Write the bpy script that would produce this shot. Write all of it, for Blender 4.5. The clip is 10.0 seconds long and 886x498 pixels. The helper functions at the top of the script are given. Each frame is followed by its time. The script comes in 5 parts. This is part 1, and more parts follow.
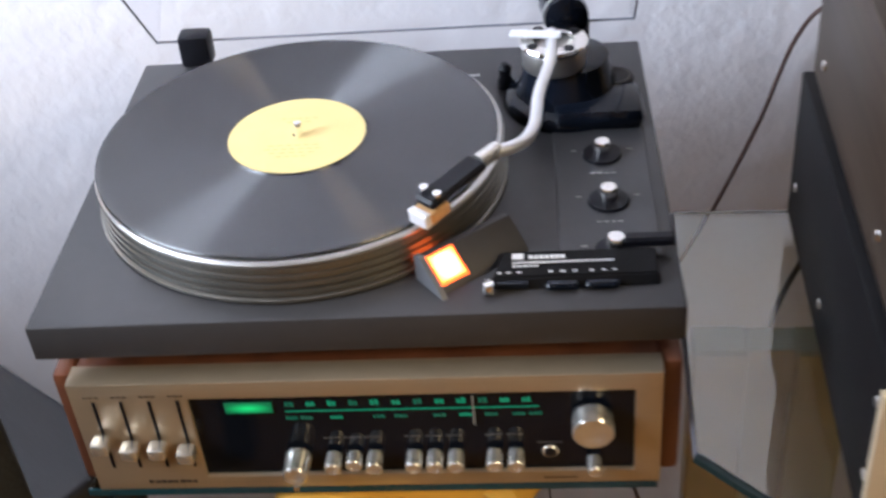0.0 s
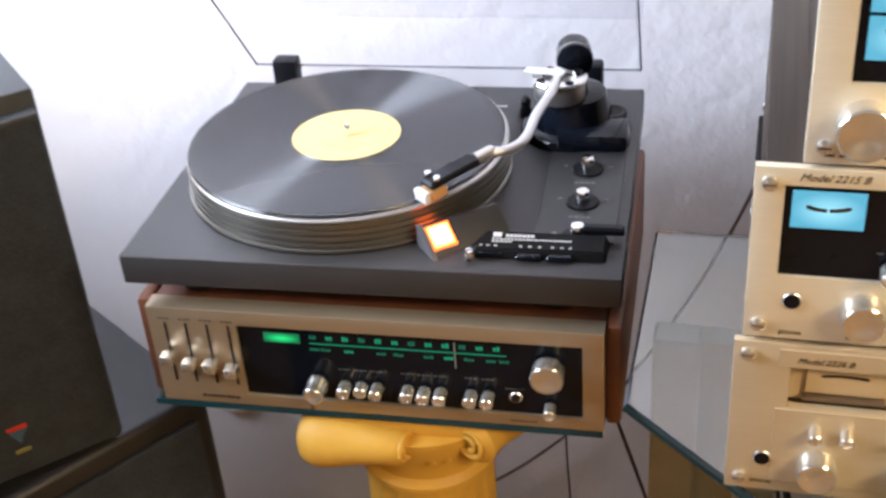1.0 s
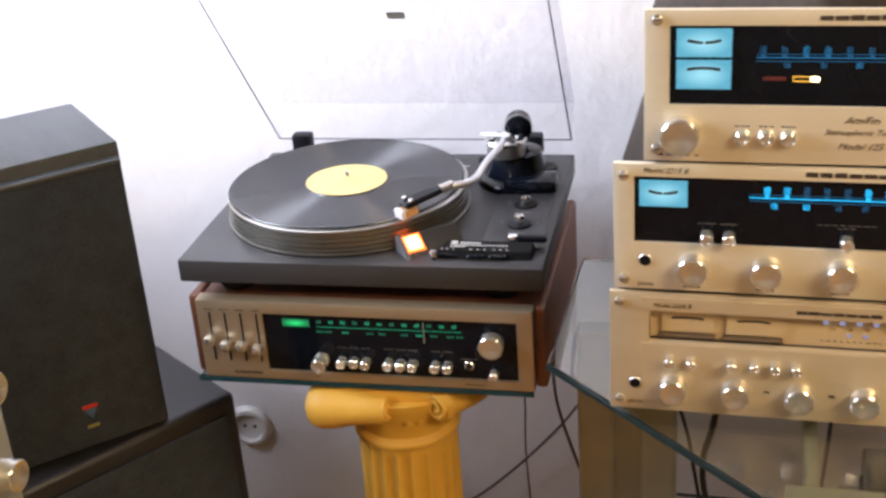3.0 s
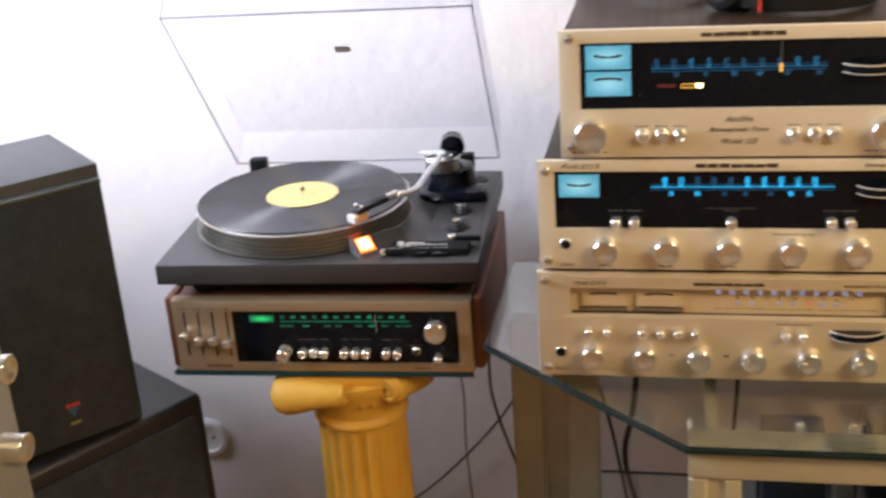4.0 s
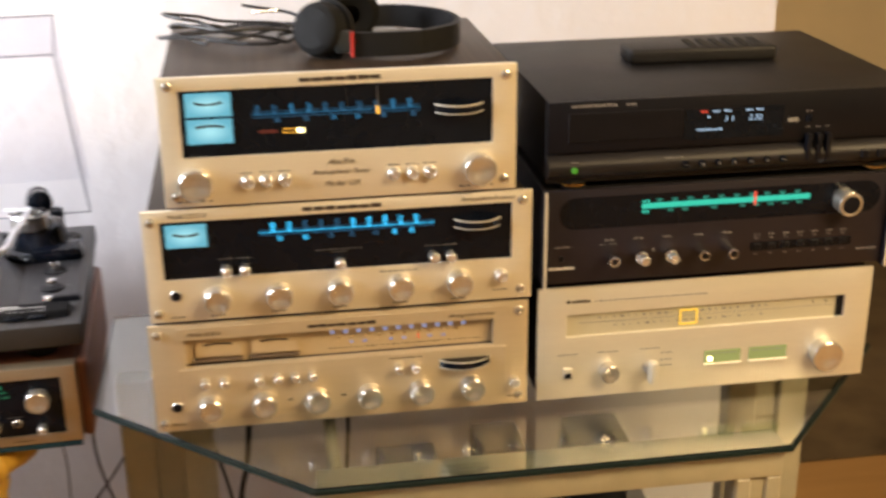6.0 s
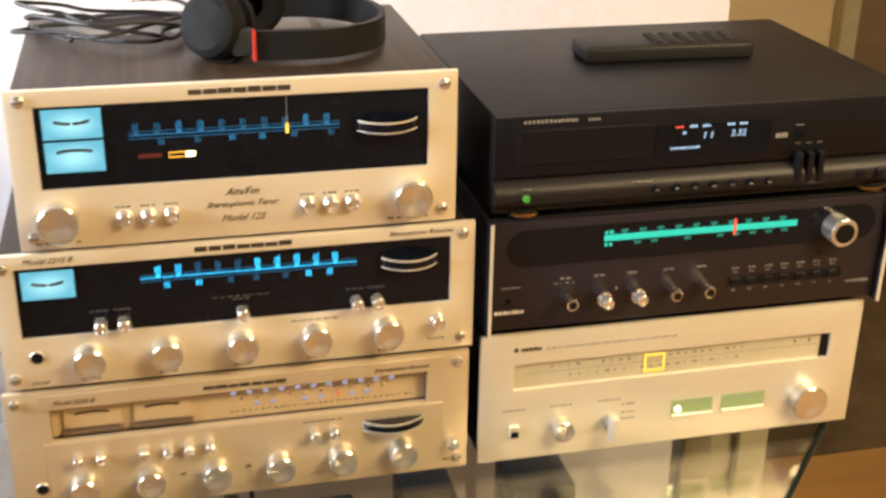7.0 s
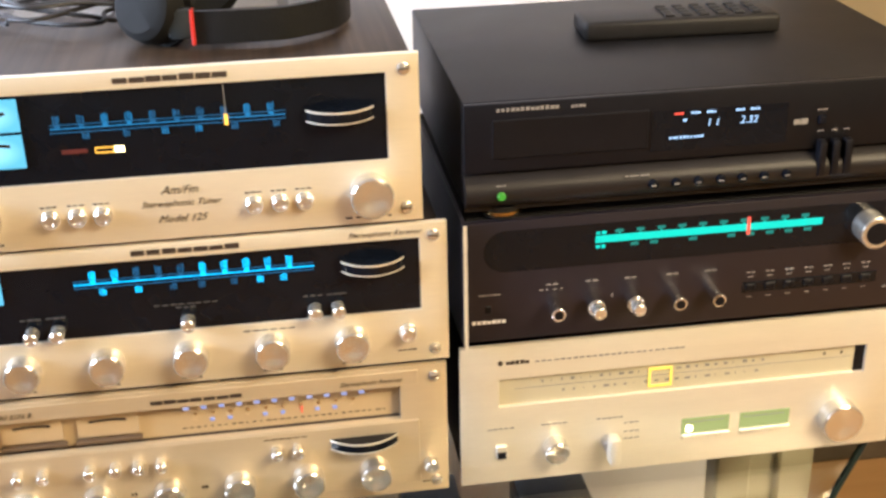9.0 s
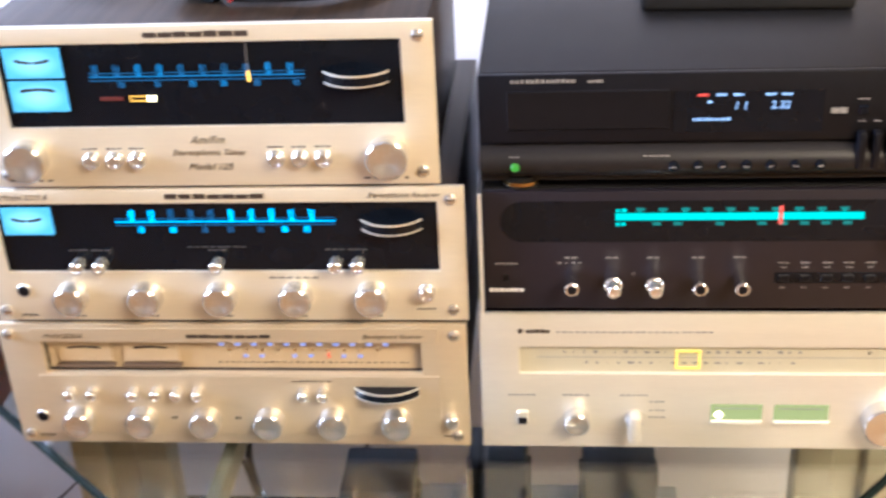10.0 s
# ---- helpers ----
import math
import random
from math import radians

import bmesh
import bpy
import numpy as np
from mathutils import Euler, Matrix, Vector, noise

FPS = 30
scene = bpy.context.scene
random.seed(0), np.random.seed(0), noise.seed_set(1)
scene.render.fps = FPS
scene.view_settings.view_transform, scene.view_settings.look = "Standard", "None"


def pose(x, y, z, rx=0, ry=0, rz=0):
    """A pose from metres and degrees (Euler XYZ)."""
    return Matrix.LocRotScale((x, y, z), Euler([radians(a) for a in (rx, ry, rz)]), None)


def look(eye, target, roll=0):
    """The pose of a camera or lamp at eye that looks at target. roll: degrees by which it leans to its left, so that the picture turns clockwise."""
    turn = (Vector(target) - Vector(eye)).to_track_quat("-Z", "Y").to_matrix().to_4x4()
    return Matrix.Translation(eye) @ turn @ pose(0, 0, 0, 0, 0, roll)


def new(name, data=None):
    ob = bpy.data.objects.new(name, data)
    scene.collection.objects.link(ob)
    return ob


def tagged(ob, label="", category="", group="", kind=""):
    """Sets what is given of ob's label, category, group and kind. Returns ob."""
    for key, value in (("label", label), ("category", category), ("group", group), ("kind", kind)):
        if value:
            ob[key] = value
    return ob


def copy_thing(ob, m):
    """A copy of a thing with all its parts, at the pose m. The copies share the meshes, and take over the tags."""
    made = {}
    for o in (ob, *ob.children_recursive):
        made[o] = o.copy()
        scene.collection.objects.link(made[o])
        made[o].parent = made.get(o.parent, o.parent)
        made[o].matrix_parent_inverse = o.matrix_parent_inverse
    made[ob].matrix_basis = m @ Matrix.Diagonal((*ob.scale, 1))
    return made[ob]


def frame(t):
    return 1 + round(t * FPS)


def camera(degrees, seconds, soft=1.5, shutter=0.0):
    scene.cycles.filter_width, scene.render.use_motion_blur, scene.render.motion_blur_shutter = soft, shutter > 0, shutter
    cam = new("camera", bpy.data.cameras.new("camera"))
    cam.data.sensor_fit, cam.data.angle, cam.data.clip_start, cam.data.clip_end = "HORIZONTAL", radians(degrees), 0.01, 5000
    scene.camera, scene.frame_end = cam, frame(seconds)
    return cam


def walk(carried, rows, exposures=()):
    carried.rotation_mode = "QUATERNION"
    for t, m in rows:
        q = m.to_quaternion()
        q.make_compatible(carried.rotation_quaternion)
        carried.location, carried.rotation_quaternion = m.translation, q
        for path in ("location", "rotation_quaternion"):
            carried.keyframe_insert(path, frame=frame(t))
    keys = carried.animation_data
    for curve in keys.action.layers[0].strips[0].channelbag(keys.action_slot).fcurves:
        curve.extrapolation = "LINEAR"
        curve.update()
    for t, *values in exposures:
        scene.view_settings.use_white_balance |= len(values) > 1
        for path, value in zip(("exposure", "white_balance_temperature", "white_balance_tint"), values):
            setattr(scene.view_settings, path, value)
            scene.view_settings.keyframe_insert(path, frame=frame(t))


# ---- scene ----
cam = camera(39.3, 10.0, soft=2.7, shutter=0.6)
PATH = [
    (0, (-0.161, -0.493, 1.371), (-0.392, 1.085, 0.164), -5.4),
    (0.5, (-0.081, -0.587, 1.387), (-0.393, 1.022, 0.24), -5.2),
    (1, (-0.005, -0.712, 1.417), (-0.471, 0.914, 0.35), -4.5),
    (1.5, (0.02, -0.809, 1.436), (-0.481, 0.857, 0.45), -4.8),
    (2, (0.022, -0.906, 1.455), (-0.413, 0.802, 0.51), -3.5),
    (2.5, (0.085, -0.997, 1.463), (-0.416, 0.721, 0.571), -4.5),
    (4, (0.169, -1.327, 1.481), (-0.218, 0.481, 0.718), -4.2),
    (4.5, (0.187, -1.414, 1.502), (-0.056, 0.424, 0.752), -3.6),
    (5, (0.239, -1.487, 1.5), (0.059, 0.357, 0.745), -2.2),
    (5.5, (0.173, -1.454, 1.409), (0.23, 0.442, 0.777), -0.2),
    (6, (0.132, -1.315, 1.482), (0.417, 0.528, 0.757), -0.6),
    (7.5, (0.156, -0.968, 1.473), (0.642, 0.79, 0.652), 1.1),
    (8, (0.152, -0.934, 1.475), (0.691, 0.789, 0.614), 0.5),
    (8.5, (0.172, -0.954, 1.452), (0.653, 0.802, 0.623), -1.1),
    (9, (0.299, -0.952, 1.45), (0.558, 0.844, 0.609), -1.3),
    (9.5, (0.446, -0.956, 1.467), (0.481, 0.827, 0.562), -1.4),
    (10, (0.515, -0.958, 1.481), (0.34, 0.8, 0.544), -2.9),
]
EXPOSURES = [
    (0.0, -0.09, 6250, 8), (0.5, 0.14, 6400, 9), (1.5, 0.22, 6250, 9), (2.5, 0.18, 6450, 10), (4.0, -0.08, 6700, 11), (4.5, 0.40, 6500, 10), (5.0, 0.54, 5900, 6),
    (5.5, -0.05, 6700, 9), (6.0, 0.17, 7300, 10), (7.5, 0.50, 7000, 8), (8.5, 0.66, 6600, 8), (9.0, 0.72, 6100, 9), (9.5, 0.80, 5450, 10), (10.0, 0.83, 5300, 14)]
walk(cam, [(t, look(eye, target, roll)) for t, eye, target, roll in PATH], EXPOSURES)

# ---- world and light ----
world = bpy.data.worlds.new("world")
scene.world = world
world.use_nodes = True
sky = world.node_tree.nodes.new("ShaderNodeTexSky")
sky.sky_type, sky.sun_disc = "NISHITA", False
sky.sun_elevation, sky.sun_rotation = radians(40), radians(250)
world.node_tree.nodes["Background"].inputs[1].default_value = 0.12
world.node_tree.links.new(sky.outputs[0], world.node_tree.nodes["Background"].inputs[0])


def area_lamp(name, eye, target, sx, sy, watts, color, spread=180):
    d = bpy.data.lights.new(name, "AREA")
    d.shape, d.size, d.size_y, d.energy, d.color = "RECTANGLE", sx, sy, watts, color
    ob = new(name, d)
    ob.matrix_world = look(eye, target)
    d.spread = radians(spread)
    return ob


# daylight in the opening of the window in the west wall
area_lamp("window_light", (-1.74, -0.10, 1.74), (-0.95, 0.62, 1.95), 1.25, 1.0, 90, (0.76, 0.84, 1.0), 132)
# ceiling lamps: one over the room behind the viewer, one in the hall
area_lamp("ceiling_lamp_light", (1.65, -1.25, 2.46), (1.35, -0.8, 0), 1.1, 1.1, 122, (1.0, 0.76, 0.45))
area_lamp("hall_lamp_light", (2.2, 1.5, 2.46), (2.2, 1.5, 0), 0.4, 0.4, 2.6, (1.0, 0.66, 0.34))


# ---- materials ----
def mat(name, color, rough=0.5, metal=0.0, vary=0.12, scale=30.0, bump=0.0, bump_scale=200.0, stretch=(1, 1, 1), dark=None,
        spec=0.5, coat=0.0, rough_vary=0.0):
    m = bpy.data.materials.new(name)
    m.use_nodes = True
    n, l = m.node_tree.nodes, m.node_tree.links
    p = n["Principled BSDF"]
    p.inputs["Roughness"].default_value, p.inputs["Metallic"].default_value = rough, metal
    p.inputs["Specular IOR Level"].default_value, p.inputs["Coat Weight"].default_value = spec, coat
    tc, mp = n.new("ShaderNodeTexCoord"), n.new("ShaderNodeMapping")
    mp.inputs["Scale"].default_value = stretch
    l.new(tc.outputs["Object"], mp.inputs[0])
    a, b = n.new("ShaderNodeTexNoise"), n.new("ShaderNodeTexNoise")
    a.inputs["Scale"].default_value, a.inputs["Detail"].default_value = scale, 5
    b.inputs["Scale"].default_value, b.inputs["Detail"].default_value = scale * 0.13, 3
    l.new(mp.outputs[0], a.inputs[0]), l.new(mp.outputs[0], b.inputs[0])
    mix, ramp = n.new("ShaderNodeMix"), n.new("ShaderNodeValToRGB")
    mix.inputs[0].default_value = 0.45
    l.new(a.outputs["Fac"], mix.inputs[2]), l.new(b.outputs["Fac"], mix.inputs[3])
    l.new(mix.outputs[0], ramp.inputs[0])
    lo = dark or [c * (1 - vary) for c in color]
    hi = [min(1, c * (1 + vary * 0.6)) for c in color]
    ramp.color_ramp.elements[0].position, ramp.color_ramp.elements[1].position = 0.32, 0.68
    ramp.color_ramp.elements[0].color, ramp.color_ramp.elements[1].color = (*lo, 1), (*hi, 1)
    l.new(ramp.outputs[0], p.inputs["Base Color"])
    if rough_vary:
        mr = n.new("ShaderNodeMapRange")
        mr.inputs["To Min"].default_value, mr.inputs["To Max"].default_value = rough - rough_vary, rough + rough_vary
        l.new(b.outputs["Fac"], mr.inputs[0]), l.new(mr.outputs[0], p.inputs["Roughness"])
    if bump:
        c, d = n.new("ShaderNodeTexNoise"), n.new("ShaderNodeBump")
        c.inputs["Scale"].default_value, c.inputs["Detail"].default_value = bump_scale, 4
        d.inputs["Strength"].default_value, d.inputs["Distance"].default_value = bump, 0.002
        l.new(mp.outputs[0], c.inputs[0]), l.new(c.outputs["Fac"], d.inputs["Height"]), l.new(d.outputs[0], p.inputs["Normal"])
    return m


def glow(name, color, strength):
    m = bpy.data.materials.new(name)
    m.use_nodes = True
    p = m.node_tree.nodes["Principled BSDF"]
    p.inputs["Base Color"].default_value = (*[c * 0.06 for c in color], 1)
    p.inputs["Emission Color"].default_value, p.inputs["Emission Strength"].default_value = (*color, 1), strength
    return m


def spot(name, core, edge, strength):
    """A lamp behind a window: brightest in the middle of the piece, weaker towards its rim."""
    m = glow(name, core, strength)
    n, l = m.node_tree.nodes, m.node_tree.links
    tc, mp, g, r = n.new("ShaderNodeTexCoord"), n.new("ShaderNodeMapping"), n.new("ShaderNodeTexGradient"), n.new("ShaderNodeValToRGB")
    mp.inputs["Location"].default_value, mp.inputs["Scale"].default_value = (-1.0, 0.0, -1.0), (2.0, 0.0, 2.0)
    g.gradient_type = "SPHERICAL"
    r.color_ramp.elements[0].color, r.color_ramp.elements[1].color = (*edge, 1), (*core, 1)
    r.color_ramp.elements[1].position = 0.85
    l.new(tc.outputs["Generated"], mp.inputs[0]), l.new(mp.outputs[0], g.inputs[0]), l.new(g.outputs["Fac"], r.inputs[0])
    l.new(r.outputs[0], n["Principled BSDF"].inputs["Emission Color"])
    return m


def clear(name, tint, rough=0.02, weight=1.0, ior=1.46, alpha=1.0):
    m = bpy.data.materials.new(name)
    m.use_nodes = True
    p = m.node_tree.nodes["Principled BSDF"]
    p.inputs["Base Color"].default_value = (*tint, 1)
    p.inputs["Roughness"].default_value, p.inputs["IOR"].default_value = rough, ior
    p.inputs["Transmission Weight"].default_value, p.inputs["Alpha"].default_value = weight, alpha
    return m


CHAMP = mat("champagne_aluminium", (0.87, 0.79, 0.62), 0.40, 0.38, 0.05, 60, 0.06, 500, (1, 1, 14), rough_vary=0.05)
SILVER = mat("brushed_silver", (0.80, 0.76, 0.65), 0.38, 0.38, 0.05, 60, 0.06, 500, (1, 1, 14), rough_vary=0.05)
GILT = mat("brushed_gilt_aluminium", (0.54, 0.44, 0.31), 0.36, 0.72, 0.06, 60, 0.08, 500, (1, 1, 14), rough_vary=0.06)
DEEPCHAMP = mat("deep_champagne_aluminium", (0.68, 0.57, 0.395), 0.40, 0.42, 0.05, 60, 0.06, 500, (1, 1, 14), rough_vary=0.05)
AMPFRONT = mat("dull_silver_front", (0.46, 0.46, 0.40), 0.42, 0.5, 0.08, 60, 0.06, 500, (1, 1, 14), rough_vary=0.05)
CHROME = mat("knob_aluminium", (0.84, 0.82, 0.77), 0.24, 0.85, 0.06, 90)
TURNED_AXIS = "Y"
POLISH = mat("polished_chrome", (0.93, 0.92, 0.90), 0.10, 1.0, 0.03, 40)
GREYAL = mat("satin_aluminium", (0.62, 0.60, 0.57), 0.30, 0.9, 0.08, 60, 0.1, 400, (1, 1, 8))
WALNUT = mat("walnut_veneer", (0.046, 0.032, 0.022), 0.40, 0, 0.6, 150, 0.15, 300, (1, 0.025, 1), dark=(0.012, 0.007, 0.004), rough_vary=0.08, spec=0.2)
REDWOOD = mat("reddish_wood", (0.21, 0.075, 0.035), 0.45, 0, 0.4, 26, 0.15, 120, (1, 0.08, 0.25), dark=(0.10, 0.032, 0.016), rough_vary=0.06)
BLACKM = mat("black_case", (0.0085, 0.008, 0.0085), 0.55, 0, 0.2, 80, 0.15, 900, rough_vary=0.06, spec=0.09)
CDBLACK = mat("satin_black_lacquer", (0.012, 0.0115, 0.0125), 0.46, 0, 0.2, 80, 0.15, 900, rough_vary=0.06, spec=0.2)
BLACKP = mat("black_plastic", (0.007, 0.007, 0.010), 0.40, 0, 0.2, 60, 0.1, 700, spec=0.2)
BLACKG = mat("black_dial_glass", (0.005, 0.007, 0.012), 0.07, 0, 0.2, 40, spec=0.28)
SCOTTB = mat("dark_brown_panel", (0.015, 0.012, 0.018), 0.38, 0.0, 0.15, 60, 0.05, 500)
CHARCOAL = mat("charcoal_plinth_paint", (0.048, 0.0465, 0.049), 0.42, 0.15, 0.1, 120, 0.12, 1500, rough_vary=0.06)
RUBBER = mat("black_rubber", (0.009, 0.009, 0.009), 0.75, 0, 0.2, 40, spec=0.2)
DARKPRINT = mat("dark_print", (0.05, 0.035, 0.025), 0.6, 0, 0.1, 40)
DIMPRINT = mat("dim_grey_print", (0.075, 0.07, 0.068), 0.6, 0, 0.1, 40)
GREYPRINT = mat("grey_print", (0.27, 0.26, 0.25), 0.6, 0, 0.1, 40)
WHITEPRINT = mat("white_print", (0.75, 0.74, 0.72), 0.6, 0, 0.05, 40)
YELLOWP = mat("yellow_painted_plaster", (0.78, 0.47, 0.075), 0.55, 0, 0.14, 14, 0.35, 60, dark=(0.62, 0.33, 0.04), rough_vary=0.08)
PLASTER = mat("white_wall_plaster", (0.72, 0.695, 0.715), 0.75, 0, 0.07, 5, 1.0, 38)
PLASTER.node_tree.nodes["Bump"].inputs["Distance"].default_value = 0.0028
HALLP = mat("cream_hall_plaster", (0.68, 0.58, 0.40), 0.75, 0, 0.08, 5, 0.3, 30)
# unseen closing walls: beige picked for the fill light and reflections they give
FILLWALL = mat("beige_fill_wall", (0.44, 0.39, 0.32), 0.8, 0, 0.15, 6, 0.2, 60)
# ceiling is out of view; its grey is set low to hold back bounced light
CEIL = mat("bounce_cut_grey_ceiling", (0.34, 0.32, 0.30), 0.8, 0, 0.04, 4, 0.15, 40)
CREAM = mat("cream_lacquered_metal", (0.47, 0.43, 0.31), 0.35, 0.0, 0.15, 25, 0.08, 90, rough_vary=0.07)
# black cloth and cabinet vinyl, with the window's bluish light mixed into their colour
GRILLE = mat("skylight_tinted_black_cloth", (0.046, 0.052, 0.062), 0.95, 0, 0.3, 300, 0.6, 1400, spec=0.15)
SPKTOP = mat("skylight_tinted_black_vinyl", (0.048, 0.053, 0.056), 0.5, 0, 0.35, 60, 0.3, 220, (1, 0.15, 1))
SUBM = mat("black_subwoofer_vinyl", (0.019, 0.0175, 0.0195), 0.45, 0, 0.3, 60, 0.2, 300, (1, 0.2, 1), rough_vary=0.06)
CREAMDIAL = mat("cream_dial_paper", (0.60, 0.46, 0.28), 0.6, 0, 0.08, 30)
PALEDIAL = mat("pale_dial_plate", (0.60, 0.56, 0.42), 0.45, 0.1, 0.05, 30)
LABELP = mat("yellow_record_label", (0.80, 0.62, 0.26), 0.6, 0, 0.06, 60)
CORD = mat("black_cord_rubber", (0.018, 0.016, 0.016), 0.5, 0, 0.2, 60)
BROWNCORD = mat("brown_cord", (0.075, 0.042, 0.036), 0.55, 0, 0.2, 60)
REDTRIM = mat("red_plastic", (0.55, 0.03, 0.02), 0.4, 0, 0.1, 40)
BEIGE = mat("beige_curtain_cloth", (0.70, 0.58, 0.46), 0.9, 0, 0.1, 60, 0.3, 500)
NAVY = mat("dark_blue_lacquer", (0.012, 0.018, 0.032), 0.35, 0, 0.2, 30, 0.1, 300)
CHASSIS = mat("grey_steel_chassis", (0.20, 0.21, 0.20), 0.38, 0.6, 0.15, 40, 0.1, 300)
WHITEPL = mat("white_socket_plastic", (0.66, 0.64, 0.64), 0.4, 0, 0.05, 20)
FLOORW = mat("oak_laminate_floor", (0.34, 0.20, 0.085), 0.38, 0, 0.35, 16, 0.1, 90, (0.12, 1, 1), dark=(0.26, 0.14, 0.05), rough_vary=0.06)
STONE = mat("dark_mottled_stone", (0.10, 0.075, 0.05), 0.4, 0, 0.6, 9, 0.15, 60, dark=(0.03, 0.02, 0.014), rough_vary=0.1)
DOORW = mat("brown_door_wood", (0.26, 0.12, 0.05), 0.45, 0, 0.3, 18, 0.1, 90, (1, 1, 0.1))
DOORP = mat("taupe_door_panel", (0.20, 0.15, 0.10), 0.5, 0, 0.3, 8, 0.1, 60)
TEALEDGE = mat("dark_teal_glass_edge", (0.012, 0.055, 0.075), 0.15, 0, 0.2, 30)
GREENEDGE = mat("dark_green_glass_edge", (0.010, 0.020, 0.018), 0.3, 0, 0.3, 30, spec=0.25)
LIDEDGE = mat("grey_acrylic_edge", (0.20, 0.20, 0.23), 0.25, 0, 0.1, 30)
GLASS = clear("clear_table_glass", (0.86, 0.92, 0.89), 0.01, ior=1.8)
TUBEGL = clear("clear_tube_glass", (0.95, 0.95, 0.93), 0.02)
BLUE = glow("blue_dial_light", (0.012, 0.46, 0.90), 1.5)
BLUEDIM = glow("dim_blue_dial_light", (0.015, 0.15, 0.33), 0.55)
CYAN = spot("cyan_meter_light", (0.34, 0.76, 0.92), (0.10, 0.42, 0.60), 0.95)
GREENSPOT = spot("green_meter_light", (0.03, 1.0, 0.28), (0.0, 0.16, 0.06), 0.75)
LILAC = glow("lilac_dial_light", (0.42, 0.46, 0.80), 0.6)
GREENL = glow("green_dial_light", (0.01, 0.60, 0.30), 0.34)
GREENDIM = glow("dim_green_dial_light", (0.01, 0.36, 0.20), 0.25)
TEAL = glow("teal_dial_light", (0.01, 0.60, 0.47), 0.9)
TEALDIM = glow("dim_teal_dial_light", (0.01, 0.30, 0.24), 0.5)
ORANGE = glow("orange_strobe_light", (1.0, 0.13, 0.02), 4.5)
STROBEHOT = spot("hot_strobe_light", (1.0, 0.55, 0.22), (1.0, 0.22, 0.04), 9.0)
STROBEHOT.node_tree.nodes["Mapping"].inputs["Location"].default_value, STROBEHOT.node_tree.nodes["Mapping"].inputs["Scale"].default_value = (-1, -1, 0), (2, 2, 0)
AMBER = glow("amber_pointer_light", (1.0, 0.50, 0.06), 1.5)
YELLOWL = glow("yellow_pointer_light", (1.0, 0.62, 0.08), 1.2)
WHITEL = glow("white_display_light", (0.45, 0.68, 1.0), 0.9)
REDL = glow("red_pointer_light", (1.0, 0.10, 0.06), 0.9)
GREENLED = glow("green_power_light", (0.10, 0.55, 0.04), 0.4)
PALEGREEN = glow("pale_green_meter_light", (0.60, 0.68, 0.24), 0.42)
WARMBULB = glow("warm_bulb", (1.0, 0.85, 0.45), 5.0)

# turned metal: rings round the knob's own axis stretch the highlights
for _mat in (CHROME,):
    _n, _l = _mat.node_tree.nodes, _mat.node_tree.links
    _t = _n.new("ShaderNodeTangent")
    _t.direction_type, _t.axis = "RADIAL", TURNED_AXIS
    _n["Principled BSDF"].inputs["Anisotropic"].default_value = 0.85
    _n["Principled BSDF"].inputs["Anisotropic Rotation"].default_value = 0.25
    _l.new(_t.outputs[0], _n["Principled BSDF"].inputs["Tangent"])

# acrylic lid: thin sheet, mostly see-through with a glossy skin
LID = bpy.data.materials.new("clear_acrylic_lid")
LID.use_nodes = True
_n, _l = LID.node_tree.nodes, LID.node_tree.links
_t, _g, _m = _n.new("ShaderNodeBsdfTransparent"), _n.new("ShaderNodeBsdfGlossy"), _n.new("ShaderNodeMixShader")
_t.inputs[0].default_value, _g.inputs["Roughness"].default_value = (0.97, 0.97, 0.985, 1), 0.08
_m.inputs[0].default_value = 0.045
_l.new(_t.outputs[0], _m.inputs[1]), _l.new(_g.outputs[0], _m.inputs[2])
_l.new(_m.outputs[0], _n["Material Output"].inputs[0])

# record vinyl: black, with fine grooves that draw highlights out across the rings
VINYL = mat("black_vinyl_grooves", (0.008, 0.008, 0.010), 0.45, 0.0, 0.2, 40, spec=0.05)
_n, _l = VINYL.node_tree.nodes, VINYL.node_tree.links
_t, _g, _m = _n.new("ShaderNodeTangent"), _n.new("ShaderNodeBsdfAnisotropic"), _n.new("ShaderNodeMixShader")
_t.direction_type, _t.axis = "RADIAL", "Z"
_g.inputs["Roughness"].default_value, _g.inputs["Anisotropy"].default_value, _g.inputs["Rotation"].default_value = 0.27, 0.82, 0.0
_m.inputs[0].default_value = 0.15
_l.new(_t.outputs[0], _g.inputs["Tangent"])
_l.new(_n["Principled BSDF"].outputs[0], _m.inputs[1]), _l.new(_g.outputs[0], _m.inputs[2])
_l.new(_m.outputs[0], _n["Material Output"].inputs[0])


# ---- building helpers ----
def part(name, bm, material, parent=None, label="", smooth=True):
    if smooth:
        for f in bm.faces:
            f.smooth = True
        for e in bm.edges:
            if len(e.link_faces) == 2 and e.calc_face_angle(0) > 0.6:
                e.smooth = False
    me = bpy.data.meshes.new(name)
    bm.to_mesh(me)
    bm.free()
    me.materials.append(material)
    ob = new(name, me)
    ob.parent = parent
    if label:
        tagged(ob, label)
    return ob


def thing(name, label, category, at=(0, 0, 0), turn=0, group="", kind=""):
    ob = new(name)
    ob.empty_display_size = 0.05
    ob.matrix_basis = pose(*at, 0, 0, turn)
    return tagged(ob, label, category, group, kind)


